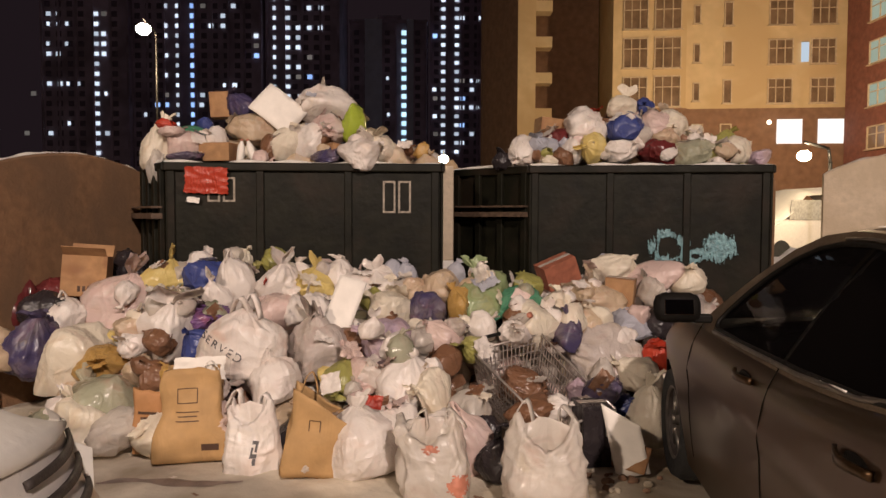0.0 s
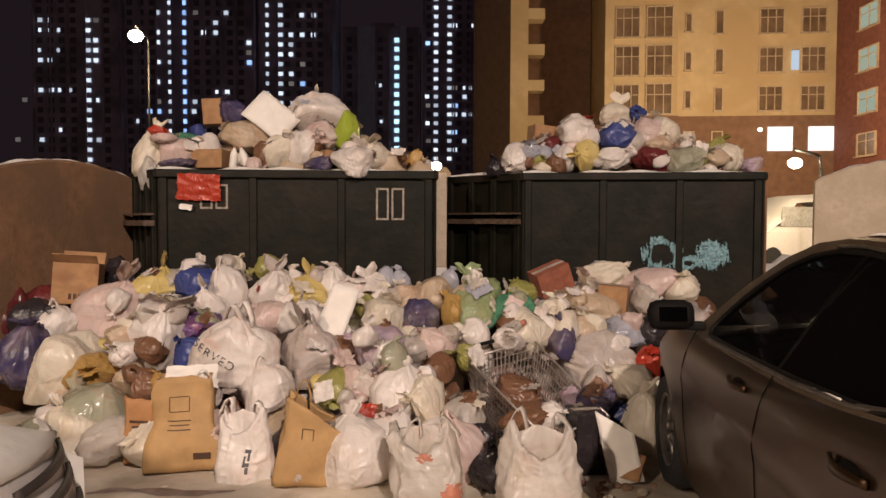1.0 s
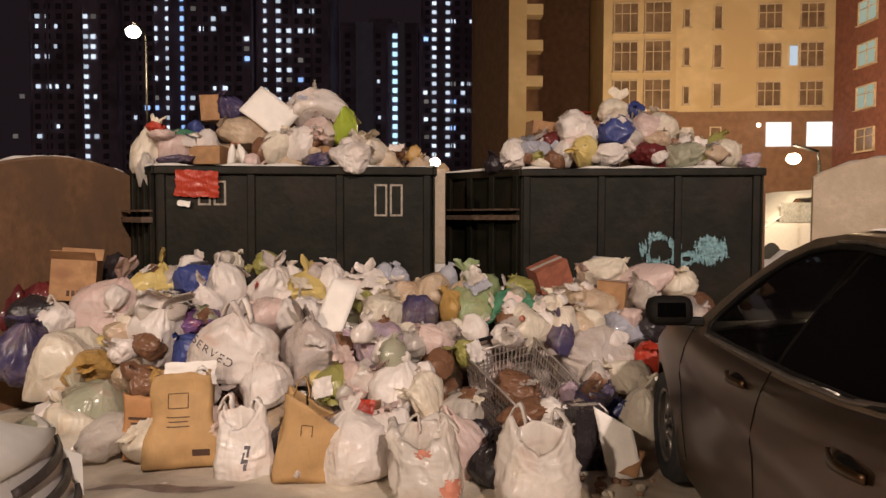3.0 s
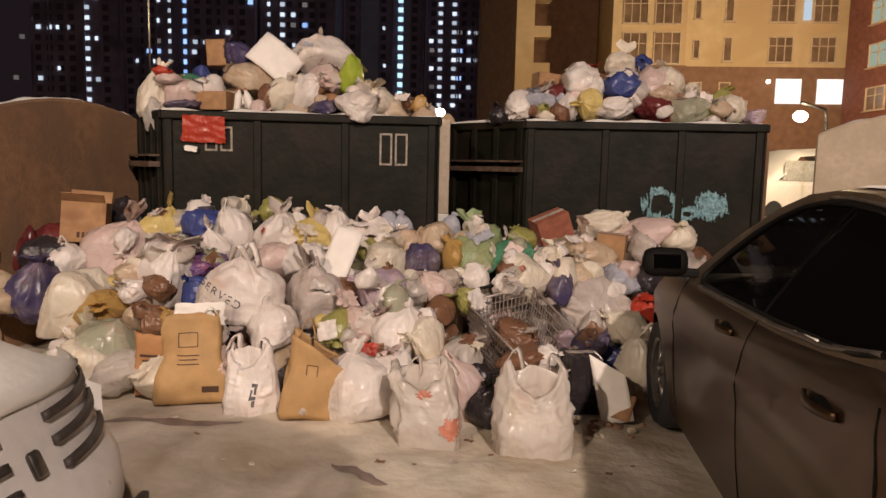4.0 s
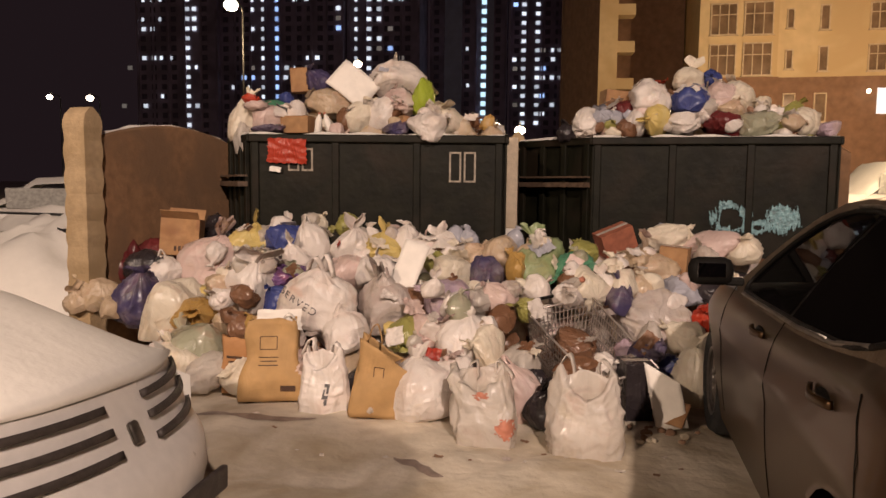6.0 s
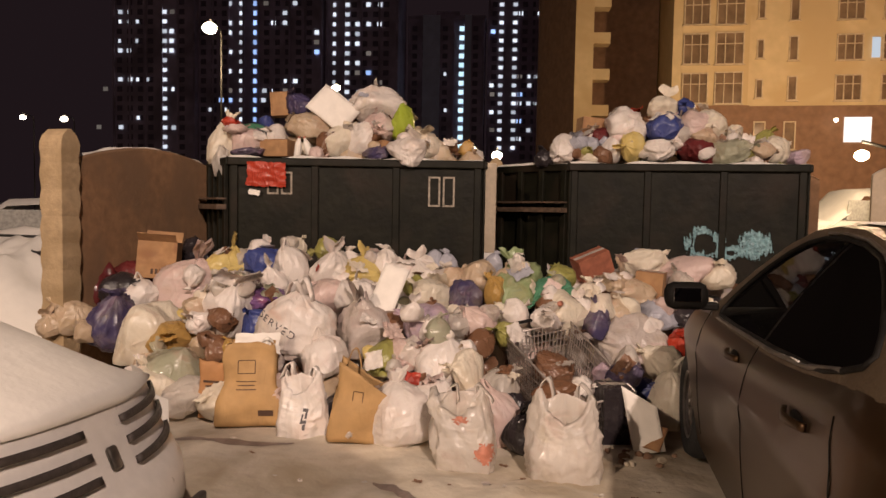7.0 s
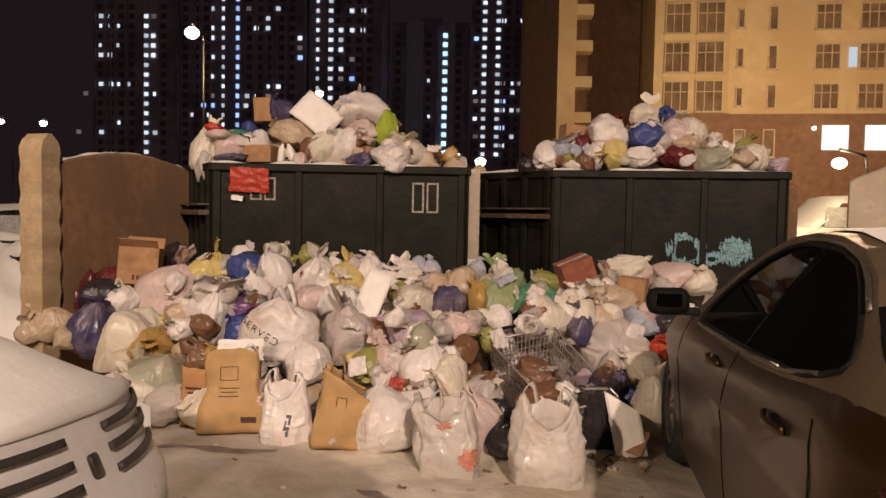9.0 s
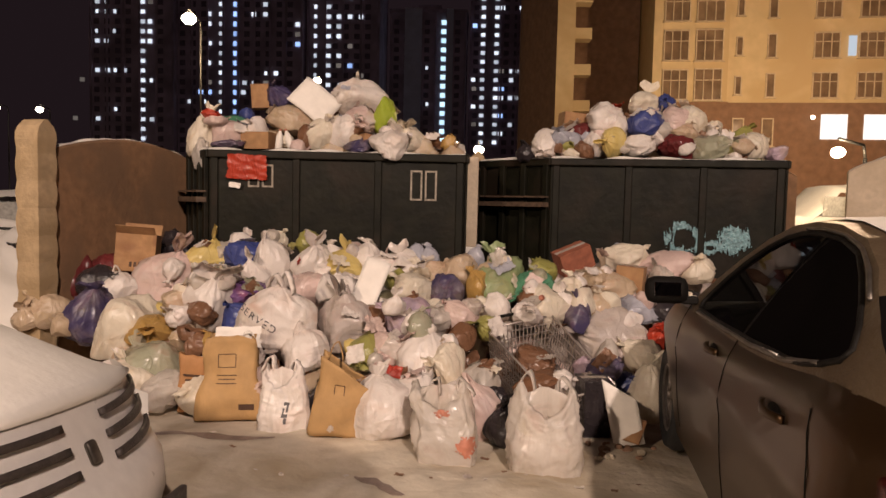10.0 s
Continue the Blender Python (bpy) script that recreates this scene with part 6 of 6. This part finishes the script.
board("white_board", 0.19, 0.42, 1.11, 4.02, 0.20, (-12, -14, -16), WHITE_CARD, "bent white board standing on the snow", "board", 0.01, 5, 0.75)
board("cardboard_sheet", 0.16, 0.16, 1.16, 4.00, 0.09, (-40, 0, -40), CARD, "brown cardboard piece on the snow", "cardboard", 0.01, 8)
torn_box = carton(-2.80, 5.72, 0.80, 0.33, 0.24, 0.32, (-4, 4, 14), "brown cardboard box with open torn flaps")
for k in range(4):
    box_part("print", (0.022, 0.002, 0.045), (-0.03 + 0.036 * k, -0.1225, 0.06), INK, torn_box, label="dark printed mark")
carton(-2.16, 7.25, 2.42, 0.20, 0.2, 0.24, (0, -4, 10), "ochre cardboard box on the heaped container", None, False)
carton(-2.08, 6.86, 1.96, 0.30, 0.2, 0.16, (0, 0, -8), "small brown cardboard box among bags", None, False)
carton(1.08, 6.15, 0.88, 0.30, 0.22, 0.20, (8, -22, 14), "reddish brown carton tilted on the heap", RED_CARD, False)
carton(1.45, 5.62, 0.72, 0.22, 0.2, 0.24, (0, 4, -20), "brown box on the heap beside bags", None, False)
carton(1.18, 7.65, 2.24, 0.28, 0.24, 0.22, (0, 5, 12), "dark brown carton on the container load", None, False)
dark_box = carton(0.95, 4.20, 0.0, 0.17, 0.22, 0.35, (0, 0, 10), "dark printed carton standing behind a carrier bag", BAGS["black"], False)
for k in range(3):
    box_part("label", (0.022, 0.002, 0.035), (0.055 + 0.003 * k, -0.112, 0.31 - 0.055 * k), WHITE_CARD, dark_box, label="pale printed mark")
carton(-0.92, 6.85, 2.0, 0.26, 0.2, 0.10, (0, 10, 30), "flat beige carton on the container rim", None, False)


def bottle(x, y, z, r, h, turn, mat, label):
    root = thing("plastic_bottle", (x, y, z), label, "bottle", "loose bottles", turn=turn)
    prof = [(0.0, 0), (0.9, 0), (1, 0.03), (1, 0.62), (0.85, 0.74), (0.4, 0.88), (0.36, 0.93)]
    verts = [(r * a * math.cos(2 * math.pi * i / 16), r * a * math.sin(2 * math.pi * i / 16), h * b) for a, b in prof for i in range(16)]
    mesh_object("body", verts, grid_faces(16, len(prof) - 1), mat, root)
    verts = [(r * a * math.cos(2 * math.pi * i / 12), r * a * math.sin(2 * math.pi * i / 12), h * b) for a, b in ((0.42, 0.92), (0.42, 1.0), (0.0, 1.0)) for i in range(12)]
    mesh_object("cap", verts, grid_faces(12, 2), RED_INK, root, label="red screw cap")


bottle(-1.84, 6.72, 1.92, 0.035, 0.24, (0, 6, 0), WHITE_CARD, "white plastic bottle standing in the load")
bottle(-1.70, 6.74, 1.94, 0.035, 0.23, (0, -18, 0), WHITE_CARD, "white plastic bottle tilted in the load")
bottle(0.52, 5.05, 0.66, 0.05, 0.26, (60, 20, 30), BAGS["clear"], "clear plastic bottle with a red cap on the heap")


# shopping trolley basket, tipped onto the heap
def trolley():
    root = thing("shopping_trolley", (0.60, 4.78, 0.20), "tipped wire shopping trolley half buried in rubbish", "shopping trolley", turn=(0, 0, 0))
    L, W, H = 0.86, 0.54, 0.40
    along, over, up = Vector((-0.453, 0.80, 0.384)), Vector((-0.89, -0.44, -0.14)), Vector((0.057, -0.405, 0.911))
    root.matrix_basis = Matrix.Translation(Vector((0.70, 4.46, 0.44)) - up * H) @ Matrix((along, over, up)).transposed().to_4x4()

    def corner(a, b, c):
        """A point of the basket: along, across, up; the basket widens to its rim and its rear."""
        k = 0.80 + 0.20 * c
        return ((a - 0.5) * L * k, (b - 0.5) * W * k * (0.85 + 0.15 * a), c * H)

    def panel(nm, p, nu, nv):
        verts, faces = [], []
        for i in range(nu + 1):
            rod(verts, faces, p(i / nu, 0), p(i / nu, 1), 0.0042, 4)
        for j in range(nv + 1):
            rod(verts, faces, p(0, j / nv), p(1, j / nv), 0.0042, 4)
        tagged(mesh_object(nm, verts, faces, WIRE, root, False), kind="stuff")

    panel("side_grid", lambda u, v: corner(u, 0, v), 26, 7)
    panel("side_grid", lambda u, v: corner(u, 1, v), 26, 7)
    panel("front_grid", lambda u, v: corner(0, u, v), 16, 7)
    panel("rear_flap", lambda u, v: corner(1, u, v), 16, 7)
    panel("base_grid", lambda u, v: corner(u, v, 0), 26, 14)
    verts, faces = [], []
    path_rod(verts, faces, [corner(0, 0, 1), corner(1, 0, 1), corner(1, 1, 1), corner(0, 1, 1), corner(0, 0, 1)], 0.008, 8)
    mesh_object("rim", verts, faces, WIRE, root)
    verts, faces = [], []
    a, b = Vector(corner(1, 0, 1)), Vector(corner(1, 1, 1))
    path_rod(verts, faces, [a, a + Vector((0.07, 0, 0.03)), b + Vector((0.07, 0, 0.03)), b], 0.012, 8)
    mesh_object("handle", verts, faces, BLACK_TRIM, root, label="dark push handle")
    for s in (0, 1):
        verts, faces = [], []
        path_rod(verts, faces, [corner(0.9, s, 0), (0.36, (s - 0.5) * 0.5, -0.3), (-0.42, (s - 0.5) * 0.36, -0.36)], 0.010, 8)
        mesh_object("chassis_tube", verts, faces, WIRE, root)
    return root


trolley()

# hidden bags that bear up the visible ones
rng = random.Random(12)
tones = ("white", "white", "cream", "beige", "grey", "pinkish", "black", "brown", "clear")
k = 400
for row in range(9):
    y = 4.25 + 0.26 * row
    top = float(np.interp(y, (4.1, 4.6, 5.0, 5.5, 6.0, 6.4), (0.10, 0.30, 0.46, 0.70, 0.85, 0.85)))
    x0 = -2.2 - 0.45 * min(1, (y - 4.2) / 0.8)
    x1 = 1.15 + 1.3 * max(0, min(1, (y - 5.0) / 0.8))
    x = x0 + rng.random() * 0.2
    while x < x1:
        z = -0.01
        if 0.1 < x < 0.95 and y < 5.0:
            x += 0.3
            continue
        while z < top - 0.10:
            w, h = rng.uniform(0.34, 0.5), rng.uniform(0.26, 0.36)
            rubbish_bag(rng.choice(tones), x + rng.uniform(-0.08, 0.08), y + 0.12 + rng.uniform(-0.06, 0.06), min(z, max(-0.01, top - h)), w, h, rng.choice(("lump", "tied", "film")), k, (rng.uniform(-20, 20), rng.uniform(-20, 20)), fine=0.6)
            k += 1
            z += h * 0.75
        x += rng.uniform(0.34, 0.46)
for cx, cy, w, d in ((-1.2, 7.2, 2.4, 0.9), (2.1, 7.7, 2.3, 0.9)):
    for i in range(26):
        a, b = rng.uniform(-0.5, 0.5), rng.uniform(-0.5, 0.5)
        s = rng.uniform(0.28, 0.42)
        z = 1.80 + max(0, 0.36 - 0.9 * abs(a)) * rng.random()
        rubbish_bag(rng.choice(tones), cx + a * w, cy + b * d, z, s, s * 0.75, rng.choice(("lump", "tied", "film")), k, (rng.uniform(-20, 20), rng.uniform(-20, 20)), fine=0.6)
        k += 1


# small bundles and packs wedged between the large bags
bpy.context.view_layer.update()
depsgraph = bpy.context.evaluated_depsgraph_get()
rng = random.Random(31)
found = []
for i in range(360):
    if i < 260:
        x, y = rng.uniform(-2.5, 1.6), rng.uniform(4.3, 6.2)
        if y < 5.0 and not -1.8 < x < 1.0:
            continue
    elif i < 305:
        x, y = rng.uniform(-2.35, -0.05), rng.uniform(6.6, 7.4)
    else:
        x, y = rng.uniform(0.85, 3.1), rng.uniform(7.1, 7.9)
    if math.hypot(x + 1.25, y - 4.6) < 0.45 or any(math.hypot(x - q.x, y - q.y) < 0.13 for q in found) or (0.15 < x < 0.95 and y < 4.95):
        continue
    hit, place, normal, _, ob, _ = scene.ray_cast(depsgraph, Vector((x, y, 4.0)), Vector((0, 0, -1)))
    # only hollows between bags, where the surface is steep or low
    if hit and ob.parent and normal.z < 0.9 and place.z < (2.2 if y > 6.5 else 1.15) and ob.parent.name.split(".")[0] in ("rubbish_bag", "film_bag", "carrier_bag"):
        found.append(place.copy())
for k, q in enumerate(found):
    w = rng.uniform(0.13, 0.25)
    rubbish_bag(rng.choice(("white", "white", "cream", "clear", "clear", "beige", "pinkish", "brown", "silver", "white", "cream", "clear", "grey", "white", "pale green", "yellow")), q.x, q.y, q.z - w * 0.45, w, w * rng.uniform(0.6, 1.0),
                rng.choice(("film", "film", "tied", "looped", "lump")), 800 + k, (rng.uniform(-40, 40), rng.uniform(-40, 40)), rng.uniform(-60, 60), 0.8, "", 0.6)


# scraps, wrappers and crumpled paper lying on the heaps
def scrap_mesh(seed, w, h):
    """A crumpled, folded leaf of film or paper."""
    n, verts = 9, []
    for j in range(n + 1):
        for i in range(n + 1):
            a, b = i / n - 0.5, j / n - 0.5
            q = Vector((a * 3.2, b * 3.2, seed))
            k = 1 + 0.12 * noise.noise(q * 1.3)
            fold = 1 - 2 * abs(noise.noise(q * 1.6 + Vector((0, 0, 4))))
            verts.append((a * w * k, b * h * k, 0.16 * w * fold * (0.4 + abs(a)) + 0.12 * w * noise.noise(q * 3)))
    return verts, grid_faces(n + 1, n, False)


SCRAPS = (("white", "crumpled white film scrap on the heap", "film"), ("cream", "creased cream paper scrap on the heap", "paper"), ("clear", "clear crumpled film scrap on the heap", "film"),
          ("red", "small red wrapper on the heap", "wrapper"), ("brown", "crumpled brown paper on the heap", "paper"), ("silver", "shiny silver wrapper on the heap", "wrapper"),
          ("white", "white film scrap caught between bags", "film"), ("yellow", "small yellow wrapper on the heap", "wrapper"), ("blue", "small blue wrapper on the heap", "wrapper"),
          ("pinkish", "pinkish film scrap between bags", "film"))
bpy.context.view_layer.update()
depsgraph = bpy.context.evaluated_depsgraph_get()
rng = random.Random(77)
spots = []
for i in range(190):
    if i < 120:
        x, y = rng.uniform(-2.5, 1.5), rng.uniform(4.05, 6.1)
        if y < 5.0 and not -1.9 < x < 1.1:
            continue
    elif i < 155:
        x, y = rng.uniform(-2.3, -0.1), rng.uniform(6.75, 7.3)
    else:
        x, y = rng.uniform(0.9, 3.1), rng.uniform(7.15, 7.8)
    if math.hypot(x + 1.25, y - 4.6) < 0.42:
        continue
    hit, place, normal, _, ob, _ = scene.ray_cast(depsgraph, Vector((x, y, 4.0)), Vector((0, 0, -1)))
    if hit and ob.parent and place.z > 0.12 and ob.parent.name.split(".")[0] in ("rubbish_bag", "film_bag", "carrier_bag"):
        spots.append((place, normal))
for k, (place, normal) in enumerate(spots):
    colour, label, kind = SCRAPS[rng.choice((0, 0, 1, 1, 2, 2, 4, 5, 6, 6, 9, 9, 3))]
    w = rng.uniform(0.07, 0.17)
    verts, faces = scrap_mesh(k * 1.37, w, w * rng.uniform(0.5, 1.0))
    low = min(v[2] for v in verts)
    ob = mesh_object(kind + "_scrap", [(a, b, c - low * 0.5) for a, b, c in verts], faces, BAGS[colour], None)
    ob.matrix_basis = Matrix.Translation(place + normal * 0.004) @ normal.to_track_quat("Z", "Y").to_matrix().to_4x4() @ Matrix.Rotation(rng.uniform(0, 6.28), 4, "Z")
    tagged(ob, label, "scrap", "scraps on the heap")

# small litter on the snow before the heap and clods by the wheel
rng = random.Random(5)
for k in range(70):
    if k % 2 and k < 46:
        continue
    x, y = rng.uniform(-2.0, 1.2), rng.uniform(3.25, 4.0)
    if k >= 46:
        x, y = rng.gauss(1.12, 0.14), rng.gauss(3.95, 0.16)
    hit, place, normal, _, ob, _ = scene.ray_cast(depsgraph, Vector((x, y, 0.5)), Vector((0, 0, -1)))
    if not hit or ob.name != "ground":
        continue
    if k < 46:
        w = rng.uniform(0.02, 0.055)
        verts, faces = scrap_mesh(900 + k * 1.7, w, w * rng.uniform(0.4, 1))
        ob = mesh_object("litter_scrap", verts, faces, rng.choice((BAGS["white"], BROWN_WALL, BAGS["clear"], BAGS["grey"])), None)
        tagged(ob, "tiny scrap of litter on the snow", "scrap", "litter on the snow")
    else:
        w = rng.uniform(0.03, 0.075)
        ob = mesh_object("ice_clod", *body_mesh(w, w * 0.8, w * 0.6, 900 + k, "lump", 1.6, 12, 8)[:2], BROWN_WALL if k % 3 else SNOW, None)
        tagged(ob, "dirty clod of ice on the snow", "ice", "clods by the wheel")
    ob.matrix_basis = Matrix.Translation(place + Vector((0, 0, 0.003 if k < 46 else -0.006))) @ Matrix.Rotation(rng.uniform(0, 6.28), 4, "Z")


def ice_streak(a, b, width, seed):
    """A low dark grey-brown ridge that follows the snow from a to b."""
    a, b = Vector((*a, 0)), Vector((*b, 0))
    d = b - a
    side = Vector((-d.y, d.x, 0)).normalized()
    n, verts = 40, []
    for i in range(n + 1):
        u = i / n
        half = width * (math.sin(math.pi * u) ** 0.6 * (0.75 + 0.6 * noise.noise(Vector((u * 5, seed, 0)))) + 0.01)
        mid = a + d * u + side * width * 0.5 * noise.noise(Vector((u * 3, seed, 4)))
        for j in range(5):
            p = mid + side * half * (j / 2 - 1)
            hit, place, *_ = scene.ray_cast(depsgraph, Vector((p.x, p.y, 0.3)), Vector((0, 0, -1)))
            verts.append((p.x, p.y, place.z + 0.004 + 0.006 * (1 - abs(j / 2 - 1))))
    ob = mesh_object("ice_streak", verts, grid_faces(5, n, False), STREAK_GREY)
    tagged(ob, "low dark grey-brown streak on the trodden snow", "ice", "ice streaks on the snow")


STREAK_GREY = material("dark_streak_grey", (0.24, 0.18, 0.15), 0.5, bump=0.4, scale=12.0, vary=0.3)
ice_streak((-1.80, 3.80), (-1.02, 3.86), 0.06, 1.0)
ice_streak((-0.44, 3.36), (-0.14, 3.10), 0.05, 2.0)
